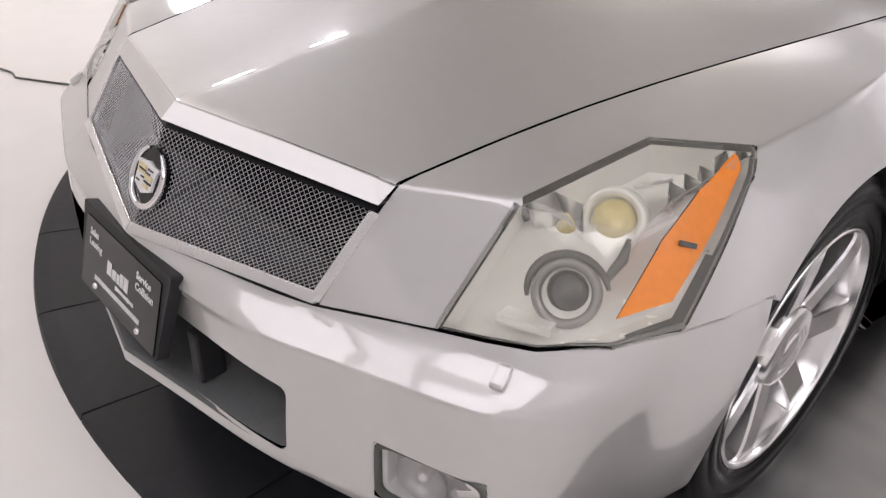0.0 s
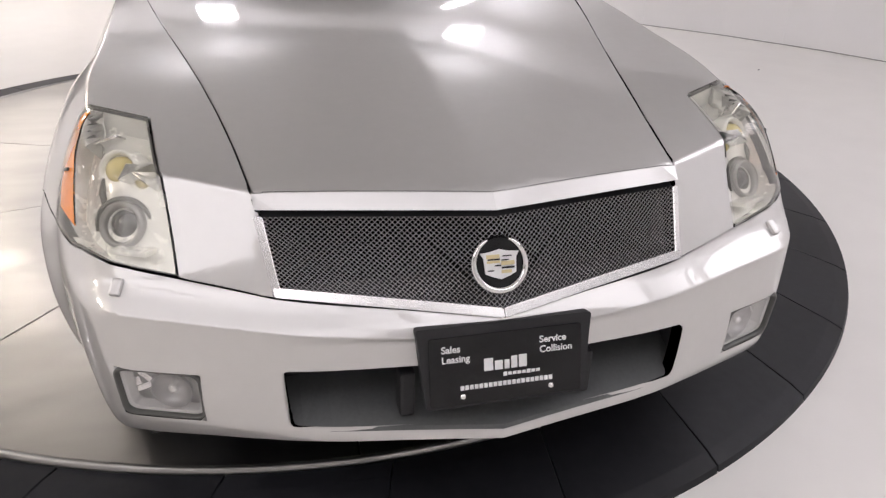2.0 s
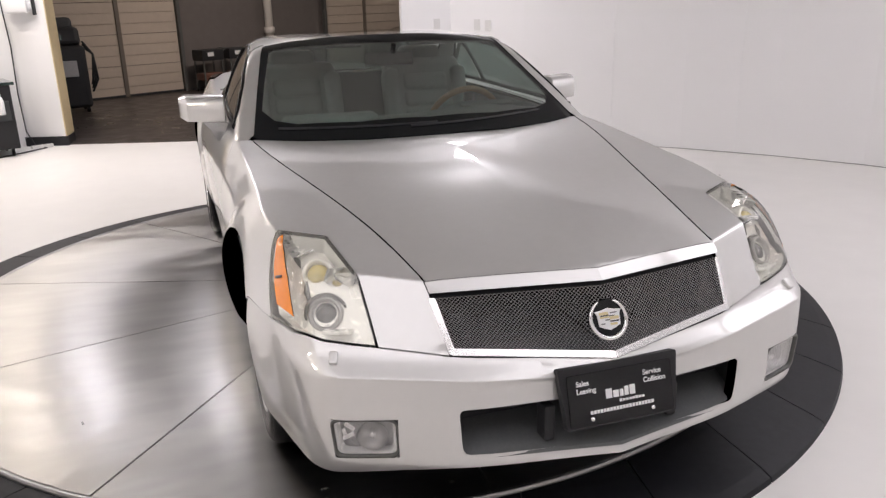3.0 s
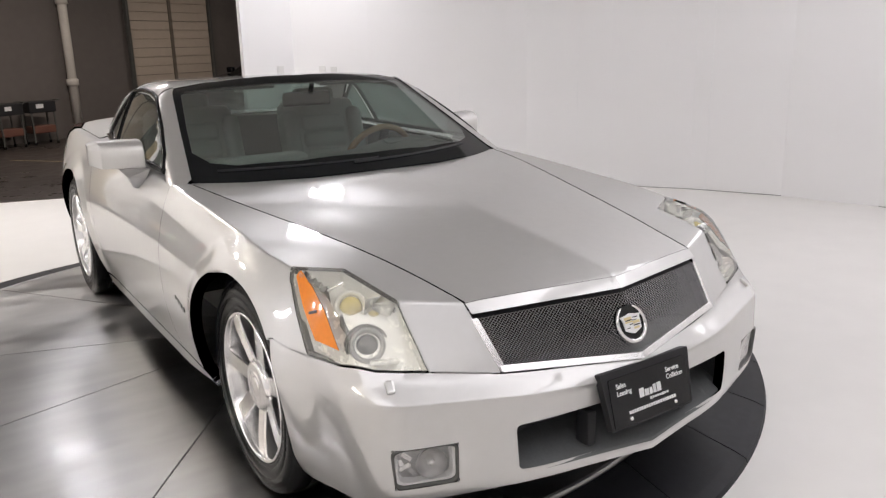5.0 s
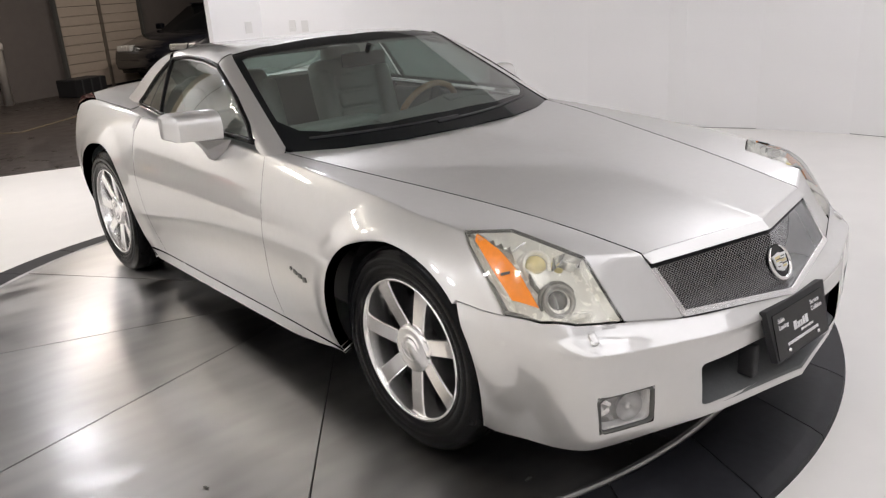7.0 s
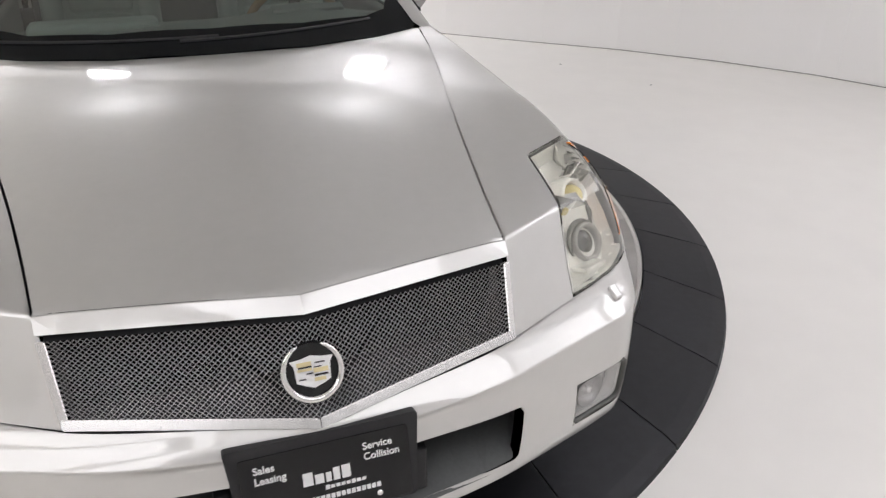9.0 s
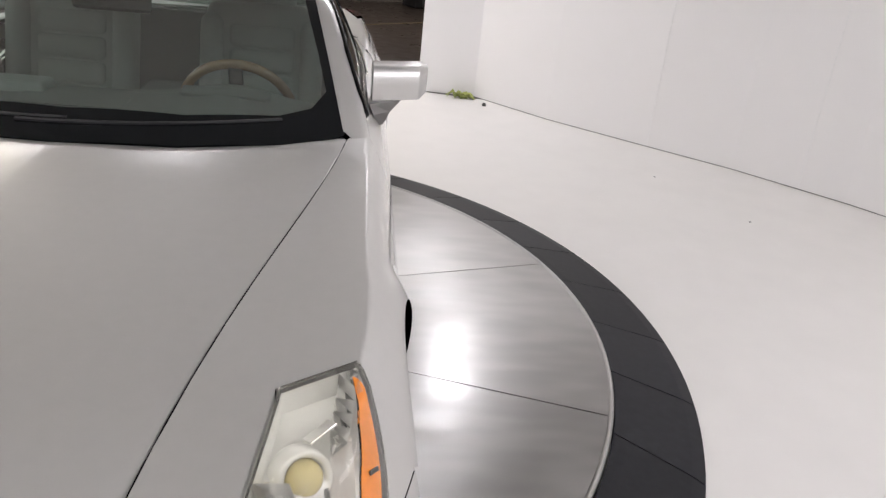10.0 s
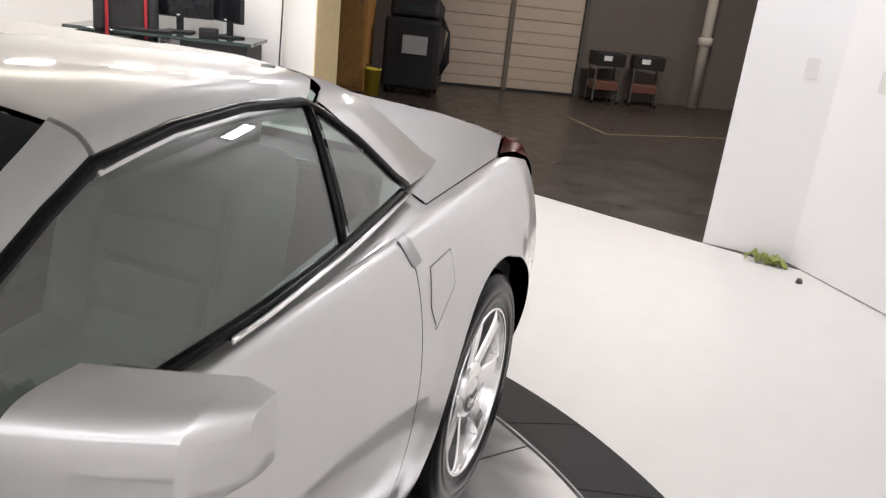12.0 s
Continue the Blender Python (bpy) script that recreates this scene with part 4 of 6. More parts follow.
SURROUND = material("bright_surround", (0.93, 0.925, 0.92), rough=0.25, metal=1.0, grain=0.04, grain_size=60, rough_var=0.05)
MESHWIRE = material("mesh_wire", (0.58, 0.58, 0.59), rough=0.34, metal=1.0, grain=0.1, grain_size=200)
grille()


# wheels
def tyre_profile():
    R, r = 0.346, 0.234
    side = [(r, 0.103), (r + 0.006, 0.112), (0.250, 0.1155), (0.253, 0.1135), (0.256, 0.1165), (0.282, 0.1195), (0.285, 0.1172), (0.288, 0.1195), (0.307, 0.1175), (0.320, 0.1125), (0.323, 0.1095), (0.326, 0.1095), (0.335, 0.101), (0.343, 0.085), (R, 0.062)]
    tread = []
    for k in (0.045, 0.015, -0.015, -0.045):
        tread += [(R, k + 0.004), (R - 0.008, k + 0.003), (R - 0.008, k - 0.003), (R, k - 0.004)]
    return side + tread + [(p, -q) for p, q in side[::-1]]


TYRE = lathe(tyre_profile(), 72, "x")
RIM = lathe([(0.238, 0.106), (0.2385, 0.112), (0.236, 0.1145), (0.231, 0.114), (0.228, 0.110), (0.226, 0.100), (0.223, 0.085), (0.214, 0.05), (0.210, -0.06), (0.225, -0.10), (0.238, -0.105)], 96, "x", closed=True)
HUB = lathe([(0.0005, 0.101), (0.026, 0.102), (0.031, 0.099), (0.034, 0.0965), (0.038, 0.099), (0.043, 0.099), (0.046, 0.0965), (0.060, 0.0975), (0.073, 0.0965), (0.079, 0.092), (0.082, 0.084), (0.083, 0.04), (0.0005, 0.04)], 56, "x")
BRAKE = lathe([(0.07, 0.0), (0.07, 0.014), (0.158, 0.014), (0.158, -0.012), (0.07, -0.012)], 48, "x")


def spoke():
    bm = bmesh.new()
    rows = []
    for r, w, xo, d in ((0.055, 0.0265, 0.083, 0.05), (0.09, 0.0265, 0.089, 0.05), (0.15, 0.0268, 0.098, 0.055), (0.19, 0.0275, 0.1025, 0.055), (0.215, 0.0295, 0.1035, 0.055), (0.2275, 0.034, 0.1025, 0.05)):
        rows.append([bm.verts.new(v) for v in ((xo - d, -w, r), (xo - 0.006, -w * 1.02, r), (xo - 0.001, -w * 0.92, r), (xo - 0.001, w * 0.92, r), (xo - 0.006, w * 1.02, r), (xo - d, w, r))])
    for a, b in zip(rows[:-1], rows[1:]):
        for k in range(6):
            bm.faces.new((a[k], a[(k + 1) % 6], b[(k + 1) % 6], b[k]))
    bm.faces.new(rows[0])
    bm.faces.new(rows[-1])
    return bm


def to_mesh(name, bm, mat, smooth):
    me = bpy.data.meshes.new(name)
    bmesh.ops.recalc_face_normals(bm, faces=bm.faces)
    bm.to_mesh(me)
    bm.free()
    me.materials.append(mat)
    if smooth:
        me.polygons.foreach_set("use_smooth", [True] * len(me.polygons))
    return me


W_TYRE, W_RIM, W_HUB, W_BRAKE, W_SPOKE = to_mesh("tyre", TYRE, RUBBER, True), to_mesh("rim", RIM, WHEELALLOY, True), to_mesh("hub_cap", HUB, WHEELALLOY, True), to_mesh("brake_disc", BRAKE, BLACK, False), to_mesh("spoke", spoke(), WHEELALLOY, False)


def put_wheel(x, y, turn, spin):
    w = new("wheel", W_RIM)
    w.parent = car
    w.matrix_local = pose(x, y, 0.346, 0, 0, turn) @ pose(0, 0, 0, spin, 0, 0)
    tagged(w, "seven-spoke polished alloy wheel")
    for nm, me in (("tyre", W_TYRE), ("hub_cap", W_HUB), ("brake_disc", W_BRAKE)):
        c = new(nm, me)
        c.parent = w
    for k in range(7):
        c = new("spoke", W_SPOKE)
        c.parent = w
        c.matrix_local = pose(0, 0, 0, 360 / 7 * k, 0, 0)


for y, x in ((0.915, 0.733), (3.505, 0.778)):
    put_wheel(x, y, 0, 8)
    put_wheel(-x, y, 180, 31)
for y in (0.92, 3.505):
    for s in (1, -1):
        bm = lathe([(0.389, 0.0), (0.389, 0.246)], 40, "x")
        bmesh.ops.bisect_plane(bm, geom=[*bm.verts, *bm.edges, *bm.faces], plane_co=(0, 0, -0.165), plane_no=(0, 0, -1), clear_outer=True)
        back = [bm.verts.new((0.0, 0.389 * math.cos(a), 0.389 * math.sin(a))) for a in np.linspace(math.radians(-30), math.radians(210), 24)]
        bm.faces.new(back)
        ob = part("wheel_liner", bm, BLACK, car, "black arch liner")
        ob.matrix_local = pose(s * 0.555, y, 0.346) @ Matrix.Diagonal((s, 1, 1, 1))
part("underbody", boxed(0, 2.22, 0.30, 1.08, 3.88, 0.26, 0.02), BLACK, car, "black underbody")


# ------------------------------------------------------------------ lamps and trim on the car
HLI = [(0.650, 0.605, 0.745), (0.752, 0.668, 0.762), (0.772, 0.645, 0.742), (0.802, 0.490, 0.618), (0.770, 0.410, 0.592), (0.710, 0.350, 0.580), (0.655, 0.316, 0.573), (0.606, 0.292, 0.566), (0.622, 0.400, 0.702)]
AMB = [(0.758, 0.655, 0.758), (0.764, 0.56, 0.735), (0.768, 0.485, 0.690), (0.768, 0.412, 0.602), (0.800, 0.478, 0.617), (0.786, 0.565, 0.678), (0.773, 0.642, 0.744)]
HLC = [HL[0], HL[1], HL[2], *HL_LOW, HL[8]]
HLI = [tuple(0.68 * np.array(a) + 0.32 * np.array(b)) for a, b in zip(HL, HLI)]
shells = skin("headlight", body, SLANT, HLC, REFLECTOR, car, grid=0.03, gap=0.006, lift=-0.052, flange=-0.045, mirror=True, label="hazed headlamp with yellowed bulbs and an amber edge strip")
skin("lamp_bezel", body, SLANT, HLC, GREYTRIM, shells, holes=[HLI], grid=0.02, gap=0.003, flange=0.02, mirror=True, label="dark grey border of the lamp")
covers = skin("lens", body, SLANT, HLC, CLEAR, shells, grid=0.03, gap=0.003, lift=0.0035, flange=0.001, mirror=True, label="clear plastic lamp cover")
for ob in covers:
    ob.visible_shadow = False
skin("side_marker", body, SLANT, AMB, AMBER, shells, grid=0.02, gap=0.0, lift=0.0045, flange=0.004, mirror=True, label="amber side marker strip")
for i, s in enumerate((1, -1)):
    aim = (Vector((s * 0.35, -0.82, 0.45))).normalized()
    q = aim.to_track_quat("X", "Z").to_matrix().to_4x4()

    def at(x, y, z):
        return Matrix.Translation((s * x, y, z)) @ q

    for nm, prof, mat, place, lab in (
            ("projector_ring", [(0.033, -0.02), (0.034, 0.010), (0.042, 0.018), (0.047, 0.012), (0.047, -0.05)], GREYSAT, (0.694, 0.415, 0.606), "bright ring round the projector"),
            ("projector_lens", [(0.0004, 0.014), (0.012, 0.012), (0.022, 0.007), (0.030, 0.0), (0.033, -0.02)], DARKLENS, (0.694, 0.415, 0.606), "dark glass projector lens"),
            ("bulb_cap", [(0.0004, 0.022), (0.014, 0.020), (0.024, 0.012), (0.029, 0.0), (0.031, -0.03)], YELLOWED, (0.697, 0.490, 0.692), "yellowed bulb cap"),
            ("bulb_collar", [(0.031, 0.0), (0.038, 0.012), (0.044, 0.004), (0.046, -0.04)], REFLECTOR, (0.697, 0.490, 0.692), ""),
            ("small_bulb", [(0.0004, 0.014), (0.012, 0.012), (0.020, 0.002), (0.021, -0.03)], YELLOWED, (0.650, 0.455, 0.680), "small yellowed bulb")):
        bm = lathe(prof, 32, "x")
        bmesh.ops.transform(bm, matrix=at(*place), verts=bm.verts)
        part(nm, bm, mat, shells[i], lab, smooth=True)
    bm = bmesh.new()
    box(bm, 0, 0, 0, 0.05, 0.075, 0.012, 0.004)
    bmesh.ops.transform(bm, matrix=at(0.676, 0.36, 0.575) @ pose(0, 0, 0, 0, 10, 0), verts=bm.verts)
    part("reflector_step", bm, REFLECTOR, shells[i])
    bm = bmesh.new()
    box(bm, 0, 0, 0, 0.04, 0.05, 0.006, 0.002, rx=25)
    bmesh.ops.transform(bm, matrix=at(0.715, 0.545, 0.735), verts=bm.verts)
    part("upper_reflector", bm, CHROME, shells[i])
    shroud = [(-0.004 * math.cos(a), 0.055 * math.cos(a), 0.050 * math.sin(a)) for a in np.linspace(math.radians(20), math.radians(200), 14)]
    bm = tube(shroud, [0.003 + 0.005 * math.sin(math.pi * k / 13) for k in range(14)], 8)
    tube([(-0.006, 0.044 * s, 0.030), (-0.010, 0.058 * s, 0.060), (-0.014, 0.060 * s, 0.088)], [0.006, 0.008, 0.004], 8, bm)
    bmesh.ops.transform(bm, matrix=at(0.694, 0.415, 0.606), verts=bm.verts)
    part("lamp_bracket", bm, GREYTRIM, shells[i], "dark shroud inside the lamp", smooth=True)
    P = drop_on(body, *SLANT.rays(SLANT.flat(np.array([(0.776, 0.52, 0.668)])), 0.0))[0]
    N = Vector(normal_of(body, P[None])[0])
    bm = boxed(0, 0, 0.0065, 0.026, 0.007, 0.004, 0.001, rz=-20 * s)
    bmesh.ops.transform(bm, matrix=Matrix.Translation((s * P[0], P[1], P[2])) @ Vector((s * N.x, N.y, N.z)).to_track_quat("Z", "Y").to_matrix().to_4x4(), verts=bm.verts)
    part("marker_notch", bm, GREYTRIM, shells[i], "small dark mark on the amber strip")

# fog lamps
FOGWHITE = material("white_lamp_housing", (0.90, 0.89, 0.87), rough=0.25, grain=0.06, grain_size=60)
FOGGREY = material("satin_lamp_bowl", (0.52, 0.515, 0.51), rough=0.3, metal=0.6, grain=0.2, grain_size=25)
for s in (1, -1):
    FR = [Vector((s * p[0], p[1], p[2])) for p in FOG]

    def fog_at(u, v, back):
        """Point of the lamp's opening: u from the middle of the car outwards, v up."""
        lowp, high = FR[3] * (1 - u) + FR[2] * u, FR[0] * (1 - u) + FR[1] * u
        return lowp * (1 - v) + high * v + Vector((s * -0.34, 0.94, 0)) * back

    def fog_ring(k, back, r=0.16):
        return [fog_at(q[0], q[1], back) for q in rounded([(0.5 - 0.5 * k, 0.5 - 0.5 * k), (0.5 + 0.5 * k, 0.5 - 0.5 * k), (0.5 + 0.5 * k, 0.5 + 0.5 * k), (0.5 - 0.5 * k, 0.5 + 0.5 * k)], r)]

    def band(*rings):
        bm = bmesh.new()
        rows = [[bm.verts.new(v) for v in ring] for ring in rings]
        n = len(rows[0])
        for p, q in zip(rows[:-1], rows[1:]):
            for j in range(n):
                bm.faces.new((p[j], p[(j + 1) % n], q[(j + 1) % n], q[j]))
        return bm

    housing = band(fog_ring(1.03, 0.004), fog_ring(1.03, 0.05), fog_ring(0.6, 0.052))
    housing.faces.new([v for v in housing.verts][-len(fog_ring(1, 0)):])
    fog = part("fog_lamp", housing, FOGWHITE, car, "rectangular clear fog lamp set in the bumper")
    part("fog_bezel", band(fog_ring(1.04, 0.006), fog_ring(1.02, -0.002), fog_ring(0.95, 0.000), fog_ring(0.94, 0.012)), GREYTRIM, fog, "thin dark grey surround", smooth=True)
    part("fog_frame", band(fog_ring(0.95, 0.010), fog_ring(0.86, 0.013), fog_ring(0.80, 0.034)), FOGWHITE, fog, "white frame round the reflector")
    turn = Vector((s * -0.34, 0.94, 0)).to_track_quat("X", "Z").to_matrix().to_4x4()
    bowl = lathe([(0.041, 0.010), (0.037, 0.022), (0.026, 0.032), (0.012, 0.038), (0.0004, 0.040)], 32, "x")
    bmesh.ops.transform(bowl, matrix=Matrix.Translation(fog_at(0.40, 0.5, 0.004)) @ turn, verts=bowl.verts)
    part("fog_reflector", bowl, FOGGREY, fog, "round satin reflector bowl", smooth=True)
    cone = lathe([(0.0004, 0.012), (0.008, 0.014), (0.011, 0.020), (0.012, 0.040)], 20, "x")
    bmesh.ops.transform(cone, matrix=Matrix.Translation(fog_at(0.40, 0.5, 0.0)) @ turn, verts=cone.verts)
    part("fog_bulb", cone, CHROME, fog, smooth=True)
    for u, v, w, tilt in ((0.76, 0.66, 0.030, 35), (0.80, 0.40, 0.034, -25), (0.70, 0.24, 0.026, 50), (0.86, 0.52, 0.018, 70)):
        bm = boxed(0, 0, 0, 0.004, w, 0.012, 0.0015)
        bmesh.ops.transform(bm, matrix=Matrix.Translation(fog_at(u, v, 0.034)) @ turn @ pose(0, 0, 0, tilt, 12, 0), verts=bm.verts)
        part("reflector_facet", bm, CHROME if v > 0.3 else FOGGREY, fog)
    front = band(fog_ring(0.955, 0.006), fog_ring(0.955, 0.010))
    k = len(fog_ring(1, 0))
    front.verts.ensure_lookup_table()
    front.faces.new([front.verts[i] for i in range(k)])
    front.faces.new([front.verts[i] for i in range(k, 2 * k)])
    part("fog_lens", front, CLEARGLASS, fog, "clear fog lamp cover")

# mouth behind the bumper opening
mouth = part("lower_intake", boxed(0, 0.255, 0.37, 0.92, 0.02, 0.15, 0.01), BLACK, car, "black plastic intake with a sloping grey lower shelf")
SHELFGREY = material("dull_grey_plastic", (0.11, 0.115, 0.115), rough=0.6, grain=0.12, grain_size=120, bump=0.1)
shelf = bmesh.new()
rows = []
for x in np.linspace(-0.44, 0.44, 17):
    y0 = float(nose_plan(abs(x))) + 0.066 - 0.035 * max(0.0, 1 - abs(x) / 0.45)
    rows.append([shelf.verts.new(v) for v in ((x, y0, 0.268), (x, y0 + 0.004, 0.276), (x, 0.252, 0.322), (x, 0.252, 0.262))])
for a, b in zip(rows[:-1], rows[1:]):
    for k in range(4):
        shelf.faces.new((a[k], a[(k + 1) % 4], b[(k + 1) % 4], b[k]))
shelf.faces.new(rows[0])
shelf.faces.new(rows[-1])
part("intake_shelf", shelf, SHELFGREY, mouth, "sloping dull grey shelf")
part("intake_roof", boxed(0, 0.225, 0.418, 0.84, 0.10, 0.012, 0.003), BLACK, mouth)
for s in (1, -1):
    part("intake_side", boxed(s * 0.440, 0.215, 0.34, 0.012, 0.10, 0.16, 0.003), DARKGREY, mouth)
    part("intake_vane", boxed(s * 0.185, 0.13, 0.34, 0.030, 0.05, 0.10, 0.006), BLACK, mouth, "black support beside the plate holder")

# washer covers
for s in (1, -1):
    P = drop_on(body, *NOSE.rays(NOSE.flat(np.array([(s * 0.706, 0.285, 0.537)])), 0.0))[0]
    N = Vector(normal_of(body, P[None])[0])
    bm = bmesh.new()
    box(bm, 0, 0, 0.004, 0.022, 0.036, 0.014, 0.006)
    m = Matrix.Translation(P) @ N.to_track_quat("Z", "Y").to_matrix().to_4x4()
    bmesh.ops.transform(bm, matrix=m, verts=bm.verts)
    part("washer_cover", bm, PAINT, car, "small silver headlamp washer cover", smooth=False)

# emblem
EUP = Vector((0, 0.437, 0.899))
EN = Vector((0, -0.899, 0.437))
EM = Matrix.Translation((0, 0.152, 0.588)) @ Matrix((Vector((1, 0, 0)), EUP, EN)).transposed().to_4x4()


def on_emblem(bm):
    bmesh.ops.transform(bm, matrix=EM, verts=bm.verts)
    return bm


emblem = part("emblem", on_emblem(lathe([(0.0004, 0.002), (0.050, 0.002), (0.0535, 0.006), (0.0545, 0.004), (0.0545, -0.014)], 48, "z")), GLOSSBLACK, car, "round badge with an open chrome wreath")
ring = [(0.0515 * math.sin(a), 0.0515 * math.cos(a), 0.003) for a in np.linspace(math.radians(24), math.radians(336), 44)]
part("wreath", on_emblem(tube(ring, [0.0028 + 0.0042 * math.sin(math.pi * min(1, max(0, k / 43))) ** 0.6 for k in range(44)], 8)), CHROME, emblem, "open chrome wreath", smooth=True)
SH = [(-0.034, 0.020), (-0.016, 0.0215), (0.0, 0.0255), (0.016, 0.0215), (0.034, 0.020), (0.0285, 0.011), (0.0265, -0.016), (0.014, -0.022), (0.0, -0.027), (-0.014, -0.022), (-0.0265, -0.016), (-0.0285, 0.011)]
SHIELD = material("bright_shield", (0.90, 0.90, 0.90), rough=0.3, metal=0.3, grain=0.06, grain_size=80)
part("shield", on_emblem(prism([(1.14 * x, 1.1 * y) for x, y in SH], 0.005, m=pose(0, 0, 0.003))), SHIELD, emblem, "small chrome shield with gold and black blocks")
for x, y, w, h, mt in ((-0.0145, 0.0145, 0.026, 0.0075, GOLD), (-0.013, 0.009, 0.024, 0.003, BLACK), (-0.014, 0.0045, 0.026, 0.0045, GOLD), (0.014, 0.0145, 0.018, 0.0022, BLACK), (0.009, 0.007, 0.014, 0.002, BLACK), (0.0145, 0.001, 0.026, 0.008, GOLD), (-0.006, -0.003, 0.012, 0.0024, BLACK), (0.0145, -0.0075, 0.025, 0.0034, BLACK), (-0.020, -0.012, 0.012, 0.0022, BLACK), (0.011, -0.015, 0.020, 0.006, GOLD)):
    part("shield_block", on_emblem(boxed(x, y, 0.0088, w, h, 0.002)), mt, emblem)

# plate bracket and plate
PUP = Vector((0, 0.27, 1.0)).normalized()
PN = Vector((0, -1.0, 0.27)).normalized()
PM = Matrix.Translation((0, 0.076, 0.418)) @ Matrix((Vector((1, 0, 0)), PUP, PN)).transposed().to_4x4()


def on_plate(bm):
    bmesh.ops.transform(bm, matrix=PM, verts=bm.verts)
    return bm


bracket_line = rounded([(-0.176, 0.080), (0.176, 0.080), (0.172, 0.045), (0.160, -0.082), (-0.160, -0.082), (-0.172, 0.045)], 0.008)
pb = on_plate(prism([tuple(p) for p in bracket_line], 0.022, m=pose(0, 0, -0.018)))
holder = part("plate_holder", pb, BLACK, car, "black front plate holder with a dealer insert")
plate = part("insert_plate", on_plate(prism([tuple(p) for p in rounded([(-0.1525, 0.060), (0.1525, 0.060), (0.1525, -0.0765), (-0.1525, -0.0765)], 0.006)], 0.003, m=pose(0, 0, 0.004))), GLOSSBLACK, holder, "black insert plate with white print")


def writing(text, x, y, size, mat, parent, m, align="CENTER", shear=0.0):
    cu = bpy.data.curves.new("writing", "FONT")
    cu.body, cu.size, cu.align_x, cu.extrude, cu.shear, cu.offset = text, size, align, 0.0003, shear, size * 0.02
    tmp = new("writing", cu)
    bpy.context.view_layer.update()
    me = bpy.data.meshes.new_from_object(tmp.evaluated_get(bpy.context.evaluated_depsgraph_get()))
    bpy.data.objects.remove(tmp)
    me.transform(m @ pose(x, y, 0.0078))
    me.materials.clear()
    me.materials.append(mat)
    return part("writing", me, mat, parent)


writing("Sales", -0.129, 0.030, 0.019, WHITEPRINT, plate, PM, "LEFT")
writing("Leasing", -0.129, 0.010, 0.019, WHITEPRINT, plate, PM, "LEFT")
writing("Service", 0.066, 0.030, 0.019, WHITEPRINT, plate, PM, "LEFT")
writing("Collision", 0.066, 0.010, 0.019, WHITEPRINT, plate, PM, "LEFT")
# dealer name as plain bars
xx = -0.046
for w, h in ((0.018, 0.025), (0.016, 0.018), (0.010, 0.018), (0.012, 0.024), (0.016, 0.025)):
    part("name_bar", on_plate(boxed(xx + w / 2, -0.014 + h / 2, 0.0078, w, h, 0.001)), WHITEPRINT, plate)
    xx += w + 0.0035
for k in range(8):
    part("name_bar", on_plate(boxed(-0.004 + 0.0095 * k, -0.0245, 0.0078, 0.0075, 0.008 if k in (0, 5) else 0.006, 0.001)), WHITEPRINT, plate)
for k in range(20):
    part("address_bar", on_plate(boxed(-0.090 + 0.0094 * k, -0.043, 0.0078, 0.0072, 0.009, 0.001)), WHITEPRINT, plate)
for sx in (-0.089, 0.089):
    sc = lathe([(0.0004, 0.0045), (0.004, 0.004), (0.0062, 0.001), (0.0062, -0.002)], 16, "z")
    bmesh.ops.transform(sc, matrix=pose(sx, -0.060, 0.0075), verts=sc.verts)
    part("plate_screw", on_plate(sc), CHROME, plate, smooth=True)

# door mirrors
def mirror_shell(s):
    bm = bmesh.new()
    rows = []
    # across: inner to outer; section runs under, up the front, over the top
    for x, yf, zb, zt, d in ((0.803, 2.112, 0.892, 0.998, 0.10), (0.809, 2.100, 0.888, 1.003, 0.115), (0.86, 2.121, 0.888, 1.0025, 0.115), (0.91, 2.143, 0.888, 1.002, 0.115), (0.964, 2.170, 0.888, 1.0015, 0.113), (0.968, 2.176, 0.888, 1.001, 0.110), (0.998, 2.243, 0.900, 0.988, 0.05)):
        h = zt - zb
        sec = [(yf + d, zb + 0.003), (yf + 0.03, zb), (yf + 0.006, zb + 0.003)]
        for t in np.linspace(math.radians(8), math.radians(90), 14):
            sec.append((yf + d * (1 - math.cos(t) ** 0.46), zb + 0.006 + (h - 0.006) * math.sin(t) ** 0.46))
        rows.append([bm.verts.new((s * x, y, z)) for y, z in sec])
    for a, b in zip(rows[:-1], rows[1:]):
        for k in range(len(a) - 1):
            bm.faces.new((a[k], a[k + 1], b[k + 1], b[k]))
        bm.faces.new((a[-1], a[0], b[0], b[-1]))
    bm.faces.new(rows[0])
    bm.faces.new(rows[-1])
    return bm


